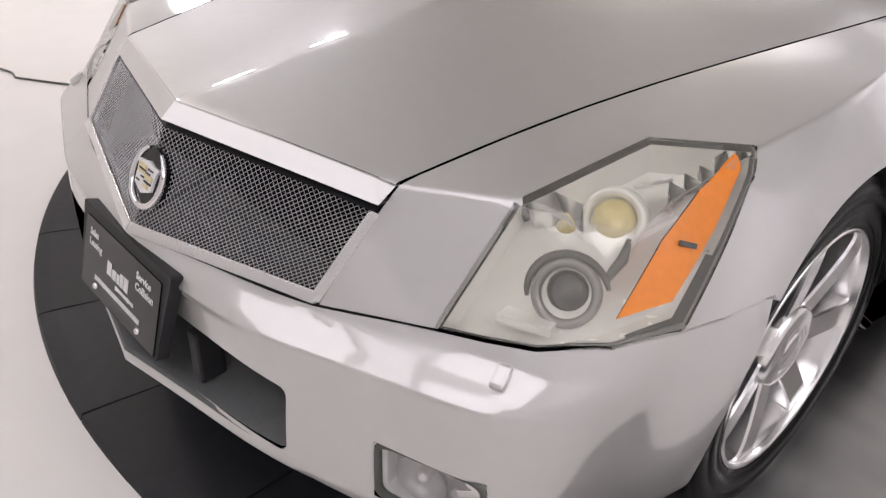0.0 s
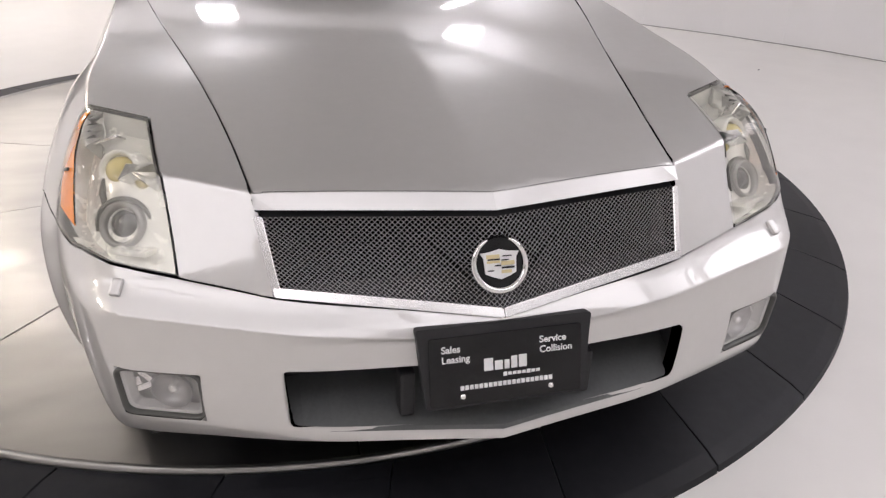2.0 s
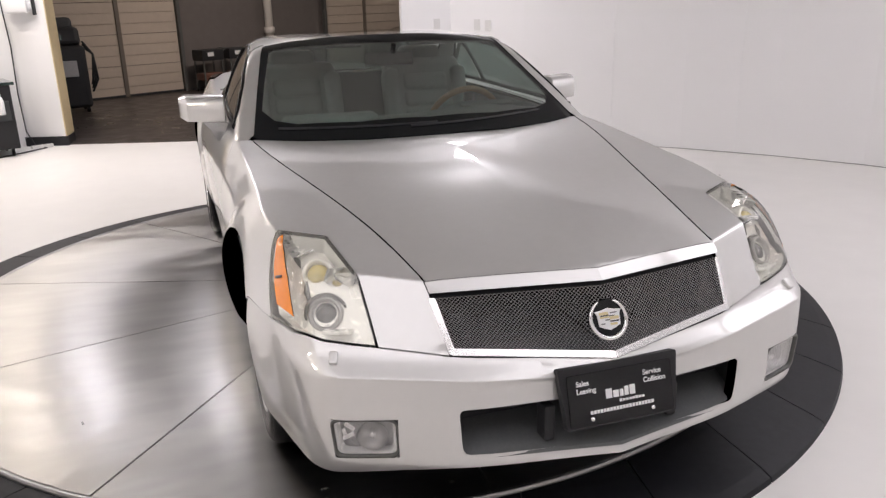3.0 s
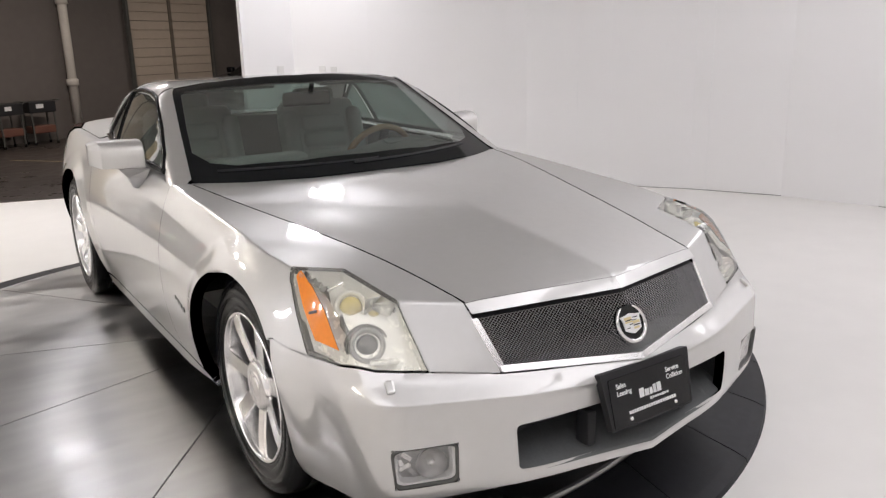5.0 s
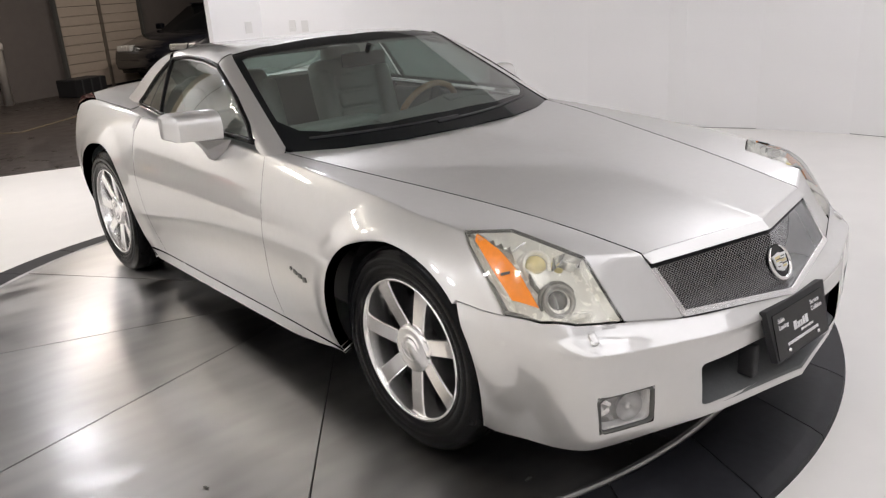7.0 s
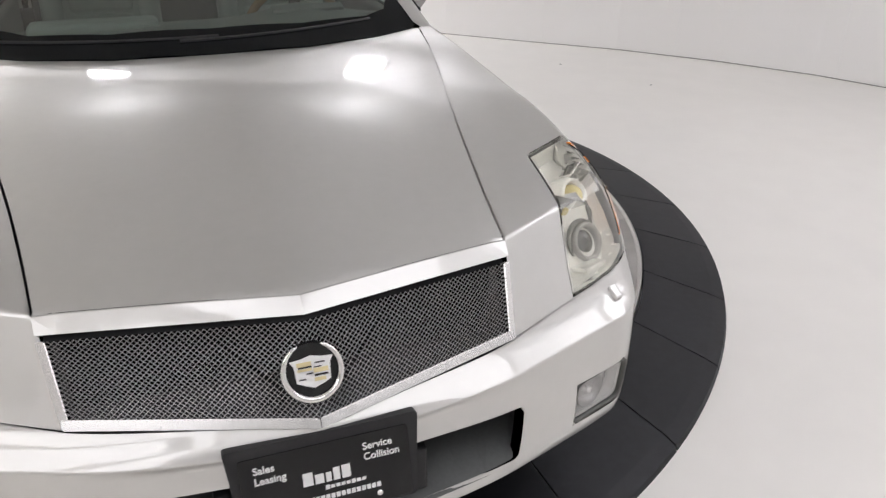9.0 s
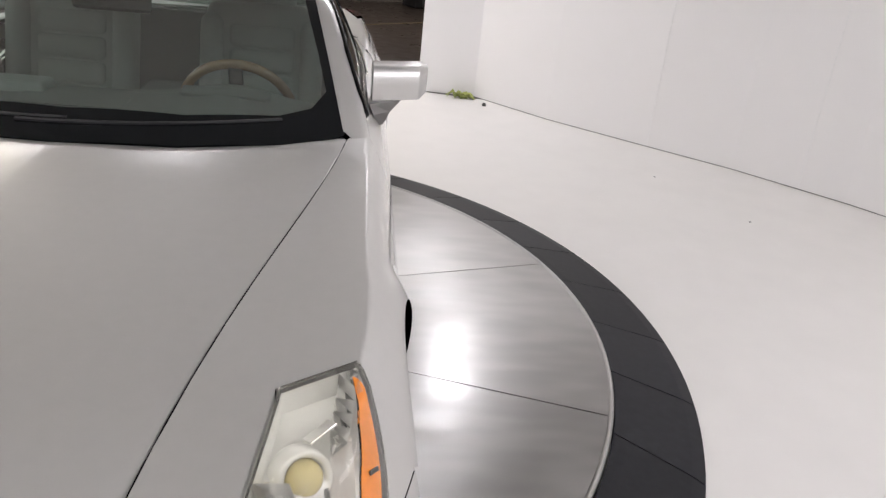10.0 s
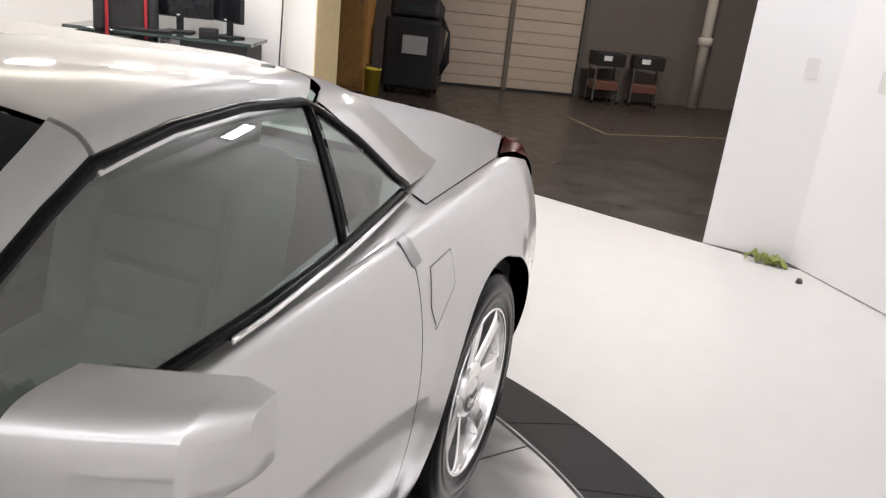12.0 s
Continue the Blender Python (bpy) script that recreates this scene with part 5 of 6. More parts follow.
for s in (1, -1):
    mir = part("door_mirror", mirror_shell(s), PAINT, car, "silver door mirror on a short dark stem", smooth=True)
    mir.data.set_sharp_from_angle(angle=radians(26))
    stem = bmesh.new()
    rows = [[stem.verts.new((s * x, y, z)) for x, y, z in r] for r in (
        ((0.800, 2.06, 0.890), (0.905, 2.145, 0.890), (0.905, 2.20, 0.890), (0.800, 2.17, 0.890)),
        ((0.815, 2.085, 0.850), (0.872, 2.145, 0.850), (0.872, 2.20, 0.850), (0.80, 2.19, 0.850)),
        ((0.832, 2.135, 0.803), (0.852, 2.15, 0.803), (0.852, 2.19, 0.803), (0.80, 2.19, 0.803)))]
    for a, b in zip(rows[:-1], rows[1:]):
        for k in range(4):
            stem.faces.new((a[k], a[(k + 1) % 4], b[(k + 1) % 4], b[k]))
    stem.faces.new(rows[0])
    stem.faces.new(rows[-1])
    part("mirror_stem", stem, GREYSAT, mir, "grey wedge-shaped stem")
    part("mirror_glass", boxed(s * 0.895, 2.262, 0.945, 0.16, 0.004, 0.09, 0.01, rz=s * 14), CHROME, mir)

# tail lamps, fuel flap, handles, side badge
TLAMP = [(0.752, 3.88, 0.922), (0.690, 4.135, 0.93), (0.64, 4.20, 0.88), (0.66, 4.19, 0.62), (0.785, 4.10, 0.62), (0.795, 4.085, 0.80), (0.785, 4.07, 0.885)]
skin("tail_lamp", body, Along((0.45, 0.65, 0.6)), TLAMP, REDLENS, car, grid=0.03, lift=0.006, flange=0.03, base=3.5, mirror=True, label="dark red tail lamp")
FLAP = [(0.845, 3.135, 0.822), (0.845, 3.262, 0.830), (0.874, 3.235, 0.757), (0.887, 3.10, 0.700), (0.875, 3.09, 0.75)]
flap = skin("fuel_flap", body, TOPSIDE, FLAP, PAINT, car, grid=0.03, lift=0.0015, flange=0.004, mirror=False, label="flush silver fuel flap")
SEAM = on_skin([FLAP[0], FLAP[1], FLAP[2], FLAP[3]], TOPSIDE)
part("flap_seam", tube(SEAM, 0.0013, 5), GREYTRIM, flap[0])
HANDLE = [(0.796, 3.050, 0.897), (0.796, 3.100, 0.899), (0.838, 3.115, 0.842), (0.838, 3.062, 0.838)]
skin("door_grip", body, TOPSIDE, HANDLE, GREYSAT, car, grid=0.03, lift=0.002, flange=0.003, mirror=True, label="flat grey touch pad of the door", corner=0.012)
for s in (1, -1):
    ys = np.linspace(1.43, 1.545, 5)
    for k, y in enumerate(ys[:-1]):
        P = drop_on(body, *TOPSIDE.rays(TOPSIDE.flat(np.array([(0.885, y + 0.012, 0.462 + 0.008 * k)])), 0.0))[0]
        w = 0.022 if k < 3 else 0.012
        bm = boxed(s * (P[0] + 0.001), P[1], P[2], 0.006, w * 1.1, 0.019 - 0.002 * k, 0.002, rx=-12 + 14 * k)
        part("side_badge", bm, GREYTRIM, car, "small dark model badge")
# shut line of the trunk and drip rail
for s in (1, -1):
    part("rocker_strip", boxed(s * 0.79, 2.38, 0.15, 0.03, 1.5, 0.03, 0.008), BLACK, car)

# wipers and cowl
part("cowl", boxed(0, 1.70, 0.845, 1.30, 0.16, 0.02, 0.004, rx=6), BLACK, car, "black plastic cowl panel")
for s, x0, x1 in ((1, -0.10, 0.55), (1, -0.62, 0.02)):
    P = [(x0 + (x1 - x0) * k / 10, float(1.50 + 0.44 * (x0 + (x1 - x0) * k / 10) ** 2 + 0.065 + 0.02 * k / 10) + 0.015, 0.898 + 0.006 * k / 10) for k in range(11)]
    part("wiper", tube(P, 0.006, 6), BLACK, car, "black wiper blade at rest")

# ------------------------------------------------------------------ inside the car
def soft(cx, cy, cz, sx, sy, sz, r, rx=0, rz=0, seg=3):
    bm = bmesh.new()
    m = pose(cx, cy, cz, rx, 0, rz) @ Matrix.Diagonal((sx, sy, sz, 1))
    bmesh.ops.create_cube(bm, size=1, matrix=m)
    bmesh.ops.bevel(bm, geom=list(bm.edges), offset=r, segments=seg, profile=0.5, affect="EDGES")
    return bm


part("cabin_floor", boxed(0, 2.45, 0.44, 1.5, 1.5, 0.02, 0.005), CARPET, car, "dark carpet")
for s in (1, -1):
    part("door_panel", soft(s * 0.735, 2.47, 0.65, 0.05, 1.02, 0.43, 0.02), DASH, car, "grey door lining")
    part("arm_rest", soft(s * 0.69, 2.5, 0.68, 0.08, 0.5, 0.06, 0.02), LEATHER, car)
    seat = part("seat", soft(s * 0.37, 2.55, 0.56, 0.47, 0.55, 0.14, 0.045, rx=6), LEATHER, car, "light grey leather bucket seat", smooth=True)
    part("seat_back", soft(s * 0.37, 2.90, 0.80, 0.46, 0.13, 0.55, 0.05, rx=-16), LEATHER, seat, smooth=True)
    for q in (1, -1):
        part("seat_bolster", soft(s * 0.37 + q * 0.20, 2.86, 0.79, 0.09, 0.15, 0.46, 0.04, rx=-16), LEATHER, seat, smooth=True)
    for k in range(4):
        part("seat_pleat", soft(s * 0.37, 2.800 + 0.0285 * k, 0.655 + 0.095 * k, 0.265, 0.06, 0.092, 0.024, rx=-16), LEATHER, seat, smooth=True)
    for k in range(3):
        part("cushion_pleat", soft(s * 0.37, 2.40 + 0.12 * k, 0.635 - 0.012 * k, 0.28, 0.115, 0.03, 0.013, rx=6), LEATHER, seat, smooth=True)
    for q in (1, -1):
        part("cushion_bolster", soft(s * 0.37 + q * 0.195, 2.53, 0.625, 0.085, 0.50, 0.08, 0.034, rx=6), LEATHER, seat, smooth=True)
        part("head_rest_post", tube([(s * 0.37 + q * 0.06, 2.965, 0.98), (s * 0.37 + q * 0.06, 2.985, 1.06)], 0.007, 8), CHROME, seat, smooth=True)
    part("head_rest", soft(s * 0.37, 2.985, 1.065, 0.25, 0.09, 0.14, 0.035, rx=-14), LEATHER, seat, smooth=True)
part("console", soft(0, 2.45, 0.60, 0.20, 0.95, 0.26, 0.03), DASH, car, "grey centre console")
part("bulkhead", soft(0, 3.17, 0.74, 1.36, 0.06, 0.50, 0.02, rx=-8), DASH, car, "grey panel behind the seats")
part("parcel_shelf", boxed(0, 3.42, 0.905, 1.2, 0.42, 0.02, 0.004), DASH, car)
part("shelf_bar", boxed(0, 3.13, 0.995, 1.18, 0.025, 0.02, 0.006), CHROME, car, "thin bright bar behind the seats")
dash = bmesh.new()
sec = [(1.585, 0.852), (1.68, 0.868), (1.82, 0.878), (1.95, 0.886), (2.05, 0.880), (2.10, 0.850), (2.11, 0.76), (2.08, 0.60), (1.70, 0.60)]
rows = []
for x in np.linspace(-0.70, 0.70, 29):
    hump = 0.045 * math.exp(-((x - 0.37) / 0.17) ** 2)
    rows.append([dash.verts.new((x, y + 0.42 * x * x * (1 if y < 1.9 else 0.2), z - 0.03 * x * x + hump * (1 if 1.8 < y < 2.12 and z > 0.8 else 0))) for y, z in sec])
for a, b in zip(rows[:-1], rows[1:]):
    for k in range(len(sec) - 1):
        dash.faces.new((a[k], a[k + 1], b[k + 1], b[k]))
dash_ob = part("dashboard", dash, DASH, car, "soft grey-green dashboard with a hooded dial pod", smooth=True)
part("dial_hood", boxed(0.37, 1.925, 0.922, 0.26, 0.05, 0.012, 0.004, rx=14), DASH, dash_ob)
part("speaker_grille", boxed(-0.05, 1.86, 0.884, 0.30, 0.10, 0.004, 0.002, rx=4), DASH, dash_ob)
part("pad", soft(-0.36, 1.98, 0.885, 0.42, 0.12, 0.05, 0.02), LEATHER, dash_ob, smooth=True)
SWM = Matrix.Translation((0.365, 2.225, 0.80)) @ pose(0, 0, 0, -66, 0, 0)
rim_pts = [(0.182 * math.cos(a), 0.182 * math.sin(a), 0) for a in np.linspace(0, 2 * math.pi, 49)[:-1]]
sw = tube(rim_pts, 0.0165, 10, closed=True)
bmesh.ops.transform(sw, matrix=SWM, verts=sw.verts)
sw_ob = part("steering_wheel", sw, WOOD, car, "steering wheel with a polished wood rim", smooth=True)
for sgn, ang in ((1, 0), (1, 180), (1, 270)):
    sp = bmesh.new()
    box(sp, 0.10, 0, -0.015, 0.15, 0.045, 0.02, 0.006)
    bmesh.ops.transform(sp, matrix=SWM @ pose(0, 0, 0, 0, 0, ang), verts=sp.verts)
    part("wheel_spoke", sp, DARKGREY, sw_ob)
hub = soft(0, 0, -0.01, 0.14, 0.13, 0.05, 0.02)
bmesh.ops.transform(hub, matrix=SWM, verts=hub.verts)
part("airbag_cover", hub, DASH, sw_ob, smooth=True)
part("column", tube([(0.365, 2.20, 0.78), (0.365, 1.95, 0.70)], 0.045, 12), DARKGREY, sw_ob)
rvm = part("inside_mirror", soft(-0.02, 2.20, 1.125, 0.24, 0.03, 0.065, 0.012), GLOSSBLACK, car, "black inside rear-view mirror")
part("mirror_arm", tube([(0, 2.205, 1.14), (0, 2.175, 1.19)], 0.012, 8), GLOSSBLACK, rvm)
for s in (1, -1):
    part("sun_visor", boxed(s * 0.32, 2.42, 1.192, 0.40, 0.16, 0.014, 0.005, rx=8), DASH, car, "folded grey sun visor")
part("headliner", boxed(0, 2.74, 1.205, 1.0, 0.62, 0.012, 0.004), DASH, car, "grey headliner")


# ------------------------------------------------------------------ wall joints, outlets, base line
def along_wall(x, y):
    """Nearest point of the studio wall and its bearing."""
    best = None
    for a, b in zip(RIGHT[:-1], RIGHT[1:]):
        a, b = Vector(a), Vector(b)
        t = max(0, min(1, (Vector((x, y)) - a).dot(b - a) / (b - a).length_squared))
        p = a + t * (b - a)
        d = (p - Vector((x, y))).length
        if best is None or d < best[0]:
            best = (d, p, math.degrees(math.atan2(b.y - a.y, b.x - a.x)))
    return best[1], best[2]


JOINT = material("joint_filler", (0.865, 0.86, 0.855), rough=0.7, grain=0.06, grain_size=30)
for x, y in ((3.12, 5.41), (3.94, 4.53), (4.65, 3.48), (5.11, 1.68), (4.75, -0.8), (-5.8, 1.0)):
    p, a = along_wall(x, y)
    ob = part("trim_joint", boxed(0, 0, (CEILING + FLOOR) / 2, 0.009, 0.006, CEILING - FLOOR), JOINT)
    ob.matrix_world = pose(p.x, p.y, 0, 0, 0, a)
    tagged(ob, "thin upright joint between white wall panels", "joint", kind="structure")
colour_gap = material("gap_grey", (0.32, 0.31, 0.30), rough=0.8, grain=0.3, grain_size=20)
base_line = bmesh.new()
rnd = random.Random(4)
for a, b in zip(RIGHT[:-1], RIGHT[1:]):
    a, b = Vector(a), Vector(b)
    n = max(1, int((b - a).length / 0.35))
    near_opening = a.y > 3.5 and a.x > 0
    for k in range(n):
        if not near_opening and rnd.random() < 0.55:
            continue
        p, q = a + (b - a) * (k / n), a + (b - a) * ((k + (1.0 if near_opening else rnd.uniform(0.4, 1.0))) / n)
        m = (p + q) / 2
        box(base_line, m.x, m.y, FLOOR + 0.004, (q - p).length + 0.002, rnd.uniform(0.007, 0.013) if near_opening else rnd.uniform(0.003, 0.006), 0.006, 0, math.degrees(math.atan2(q.y - p.y, q.x - p.x)))
tagged(part("trim_base_gap", base_line, colour_gap), "thin grey gap line along the wall foot", "gap", kind="structure")
OUTLET = material("outlet_plastic", (0.74, 0.73, 0.71), rough=0.4, grain=0.03, grain_size=100)
for x, y, z in ((1.75, 6.79, 1.12), (2.10, 6.50, 1.11), (2.19, 6.40, 1.10)):
    p, a = along_wall(x, y)
    t = thing("wall_outlet", "white double wall outlet on the studio wall", "outlet", "wall outlets", m=pose(p.x, p.y, z, 0, 0, a))
    part("cover", boxed(0, -0.004, 0, 0.072, 0.012, 0.115, 0.003), OUTLET, t)
    for dz in (-0.025, 0.025):
        part("socket", boxed(0, -0.0115, dz, 0.030, 0.004, 0.026, 0.002), OUTLET, t)


# ------------------------------------------------------------------ small things on the floor
def rag():
    t = thing("green_rag", "crumpled yellow-green cloth lying at the wall foot", "rag")
    bm = bmesh.new()
    r = random.Random(9)
    for k in range(16):
        a = r.uniform(-0.5, 0.5) + (math.pi if k % 2 else 0) - 0.5
        L, w = r.uniform(0.05, 0.12), r.uniform(0.014, 0.03)
        x0, y0 = 1.76 + r.uniform(-0.07, 0.07), 6.70 + r.uniform(-0.05, 0.03)
        rows = []
        for i in range(7):
            u = i / 6
            z = FLOOR + 0.006 + 0.05 * math.sin(math.pi * u) * r.uniform(0.4, 1.2)
            px, py = x0 + L * u * math.cos(a + 0.5 * u), y0 + L * u * math.sin(a + 0.5 * u) * 0.6
            wx, wy = -math.sin(a) * w * (1 - 0.6 * u), math.cos(a) * w * (1 - 0.6 * u)
            rows.append([bm.verts.new(c) for c in ((px - wx, py - wy, z - 0.004), (px, py, z + 0.010), (px + wx, py + wy, z - 0.003), (px, py, z - 0.001))])
        for p, q in zip(rows[:-1], rows[1:]):
            for j in range(4):
                bm.faces.new((p[j], p[(j + 1) % 4], q[(j + 1) % 4], q[j]))
    part("cloth", bm, material("green_cloth", (0.36, 0.40, 0.12), rough=0.85, grain=0.4, grain_size=30, bump=0.3), t, smooth=True)


rag()
knob = thing("rubber_bumper", "small dark rubber stop on the white floor", "stop")
part("stop", lathe([(0.0005, FLOOR + 0.03), (0.012, FLOOR + 0.028), (0.018, FLOOR + 0.015), (0.019, FLOOR)], 16, "z"), GREYTRIM, knob, smooth=True)
knob.location = (1.945, 6.42, 0)
cable = thing("floor_cable", "thin grey cable lying on the white floor", "cable")
part("cord", tube([(-3.6, 0.45, FLOOR + 0.006), (-3.2, 0.56, FLOOR + 0.006), (-2.90, 0.59, FLOOR + 0.006), (-2.76, 0.63, FLOOR + 0.006), (-2.68, 0.62, FLOOR + 0.006), (-2.62, 0.66, FLOOR + 0.006), (-2.50, 0.74, FLOOR + 0.006), (-2.34, 0.86, FLOOR + 0.006), (-2.26, 1.0, FLOOR + 0.006)], 0.005, 6), GREYTRIM, cable, smooth=True)
scraps = bmesh.new()
r = random.Random(2)
for x, y, z in ((-0.72, 0.52, 0.001), (-0.35, 0.42, 0.001), (-1.45, 1.2, 0.001), (3.22, 3.79, FLOOR), (2.9, 4.6, FLOOR), (-3.2, 3.0, FLOOR)):
    box(scraps, x, y, z + 0.002, r.uniform(0.008, 0.022), r.uniform(0.004, 0.01), 0.003, 0, r.uniform(0, 180))
tagged(part("floor_scraps", scraps, GREYTRIM), "tiny scraps of dirt on floor and turntable", "dirt", kind="stuff")

# ------------------------------------------------------------------ work corner beside the pillar
WDIR = Vector((0.945, 0.326, 0)).normalized()
WANG = math.degrees(math.atan2(WDIR.y, WDIR.x))
DESKM = Matrix.Translation((-2.75, 7.93, FLOOR)) @ pose(0, 0, 0, 0, 0, WANG)
DARKGLASS = material("dark_green_glass", (0.03, 0.05, 0.045), rough=0.1, grain=0.1, grain_size=20, coat=0.5)
SCREEN_MAT = material("dark_screen", (0.010, 0.011, 0.014), rough=0.15, grain=0.05, grain_size=30)


def colour(name, c, rough=0.5):
    return material(name, c, rough=rough, grain=0.12, grain_size=60)


def desk():
    t = thing("work_desk", "black work desk on castors with a dark glass top", "desk", m=DESKM)
    part("cabinet", boxed(-0.30, -0.30, 0.40, 0.58, 0.50, 0.64, 0.012), BLACK, t)
    part("cabinet", boxed(-1.25, -0.30, 0.40, 0.50, 0.50, 0.62, 0.012), BLACK, t)
    part("desk_top", boxed(-0.78, -0.29, 0.735, 1.62, 0.56, 0.03, 0.008), DARKGLASS, t, "dark green-edged glass top")
    for x in (-0.5, -0.08, -1.45, -1.05):
        for y in (-0.5, -0.1):
            bm = lathe([(0.0005, -0.015), (0.035, -0.013), (0.042, -0.008), (0.042, 0.008), (0.035, 0.013), (0.0005, 0.015)], 18, "x")
            c = part("castor", bm, RUBBER, t)
            c.location = (x, y, 0.042)
    for z in (0.22, 0.42, 0.62):
        part("drawer", boxed(-1.25, -0.555, z, 0.46, 0.012, 0.17, 0.004), DARKGREY, t)
        part("drawer_pull", boxed(-1.25, -0.568, z + 0.03, 0.16, 0.012, 0.014, 0.004), ALLOY, t)
    part("pouch", boxed(-0.30, -0.575, 0.47, 0.50, 0.03, 0.20, 0.008), DARKGREY, t, "dark hanging pouch for bottles")


desk()


def on_desk(name, label, cat, x, y, z=0.75, rz=0.0):
    return thing(name, label, cat, m=DESKM @ pose(x, y, z, 0, 0, rz))


for x, rz, w in ((-0.28, -32, 0.40), (-0.71, 6, 0.60)):
    t = on_desk("monitor", "flat black computer monitor on a desk stand", "monitor", x, -0.22, rz=rz)
    part("screen_housing", boxed(0, 0, 0.30, w, 0.035, 0.34, 0.008), BLACK, t)
    part("screen", boxed(0, -0.0195, 0.30, w - 0.03, 0.004, 0.31, 0.002), SCREEN_MAT, t)
    part("stand_pole", boxed(0, 0.03, 0.12, 0.06, 0.03, 0.22, 0.006), BLACK, t)
    part("stand_foot", boxed(0, 0.01, 0.008, 0.24, 0.18, 0.015, 0.005), BLACK, t)
    part("logo_mark", boxed(0.0, -0.022, 0.152, 0.03, 0.003, 0.012), WHITEPRINT, t)
t = on_desk("card_reader", "small black device on the desk", "device", -0.38, -0.42, rz=12)
part("case", boxed(0, 0, 0.04, 0.16, 0.10, 0.08, 0.012), BLACK, t)
part("slot", boxed(0, -0.05, 0.055, 0.10, 0.006, 0.01), DARKGREY, t)
t = on_desk("speaker", "small black desk speaker", "speaker", -1.32, -0.25)
part("case", boxed(0, 0, 0.09, 0.10, 0.10, 0.18, 0.012), BLACK, t)
part("cone", lathe([(0.0005, -0.052), (0.03, -0.055), (0.036, -0.05)], 20, "y"), DARKGREY, t)
t.children[-1].location = (0, 0, 0.10)
t = on_desk("keyboard", "black keyboard on the desk", "keyboard", -0.92, -0.44, rz=4)
part("keyboard_base", boxed(0, 0, 0.010, 0.42, 0.13, 0.018, 0.004), BLACK, t)
for i in range(4):
    part("key_row", boxed(0, -0.042 + 0.028 * i, 0.022, 0.39, 0.022, 0.008, 0.002), DARKGREY, t)
for k, (x, c, nm) in enumerate(((-0.47, (0.45, 0.55, 0.35), "green"), (-0.40, (0.55, 0.75, 0.70), "pale blue"), (-0.33, (0.30, 0.05, 0.09), "dark red"), (-0.24, (0.85, 0.45, 0.10), "orange"), (-0.13, (0.80, 0.80, 0.80), "white"))):
    t = thing("spray_bottle", nm + " spray bottle hanging in the pouch", "bottle", "bottles at the desk", m=DESKM @ pose(x, -0.605, 0.44))
    part("bottle_body", lathe([(0.0005, 0.0), (0.032, 0.0), (0.034, 0.01), (0.034, 0.13), (0.024, 0.165), (0.012, 0.18), (0.0005, 0.18)], 20, "z"), colour("bottle_" + nm.replace(" ", "_"), c, 0.35), t, smooth=True)
    part("bottle_cap", lathe([(0.0005, 0.215), (0.013, 0.213), (0.015, 0.18), (0.0005, 0.18)], 14, "z"), WHITEPRINT, t)
    part("trigger", boxed(0, -0.03, 0.20, 0.012, 0.05, 0.018, 0.004, rx=-20), WHITEPRINT, t)


def office_chair():
    t = thing("desk_chair", "black and red racing-style desk chair", "chair", m=pose(-3.48, 6.98, FLOOR, 0, 0, 40))
    red = colour("red_fabric", (0.35, 0.02, 0.03), 0.7)
    part("seat", soft(0, 0, 0.50, 0.52, 0.50, 0.11, 0.04), BLACK, t, smooth=True)
    part("backrest", soft(0, 0.26, 0.92, 0.50, 0.10, 0.78, 0.045, rx=-10), BLACK, t, smooth=True)
    for s in (1, -1):
        part("back_wing", soft(s * 0.215, 0.215, 0.98, 0.09, 0.13, 0.52, 0.035, rx=-10), BLACK, t, smooth=True)
        part("red_stripe", soft(s * 0.155, 0.19, 0.96, 0.03, 0.03, 0.56, 0.01, rx=-10), red, t, "red stripe down the backrest")
        part("arm_rest", soft(s * 0.31, 0.02, 0.70, 0.08, 0.28, 0.035, 0.012), BLACK, t)
        part("arm_post", boxed(s * 0.31, 0.02, 0.60, 0.03, 0.05, 0.18, 0.006), BLACK, t)
    part("head_pad", soft(0, 0.265, 1.20, 0.26, 0.07, 0.13, 0.03, rx=-10), red, t, "red head pad", smooth=True)
    part("label_patch", boxed(0, 0.185, 1.06, 0.10, 0.01, 0.05, 0.003, rx=-10), WHITEPRINT, t)
    part("gas_spring", tube([(0, 0, 0.08), (0, 0, 0.45)], 0.03, 12), GREYTRIM, t)
    for k in range(5):
        a = 2 * math.pi * k / 5
        part("foot", tube([(0, 0, 0.10), (0.30 * math.cos(a), 0.30 * math.sin(a), 0.06)], [0.03, 0.018], 8), BLACK, t)
        c = part("castor", lathe([(0.0005, -0.02), (0.028, -0.018), (0.03, 0.0), (0.028, 0.018), (0.0005, 0.02)], 14, "x"), BLACK, t)
        c.location = (0.30 * math.cos(a), 0.30 * math.sin(a), 0.03)


office_chair()
t = thing("paper_towel", "white paper towel hanging from a black holder on the pillar", "paper towel", m=Matrix.Translation((-2.41, 7.94, 1.40)) @ pose(0, 0, 0, 0, 0, -15))
part("sheet", soft(-0.02, -0.035, -0.02, 0.24, 0.05, 0.20, 0.018), WHITEPRINT, t, smooth=True)
part("roll", lathe([(0.0005, -0.12), (0.055, -0.12), (0.055, 0.12), (0.0005, 0.12)], 24, "x"), WHITEPRINT, t, smooth=True)
t.children[-1].location = (-0.02, -0.06, 0.05)
part("holder_arm", boxed(0.118, -0.03, 0.02, 0.018, 0.06, 0.22, 0.004), BLACK, t)
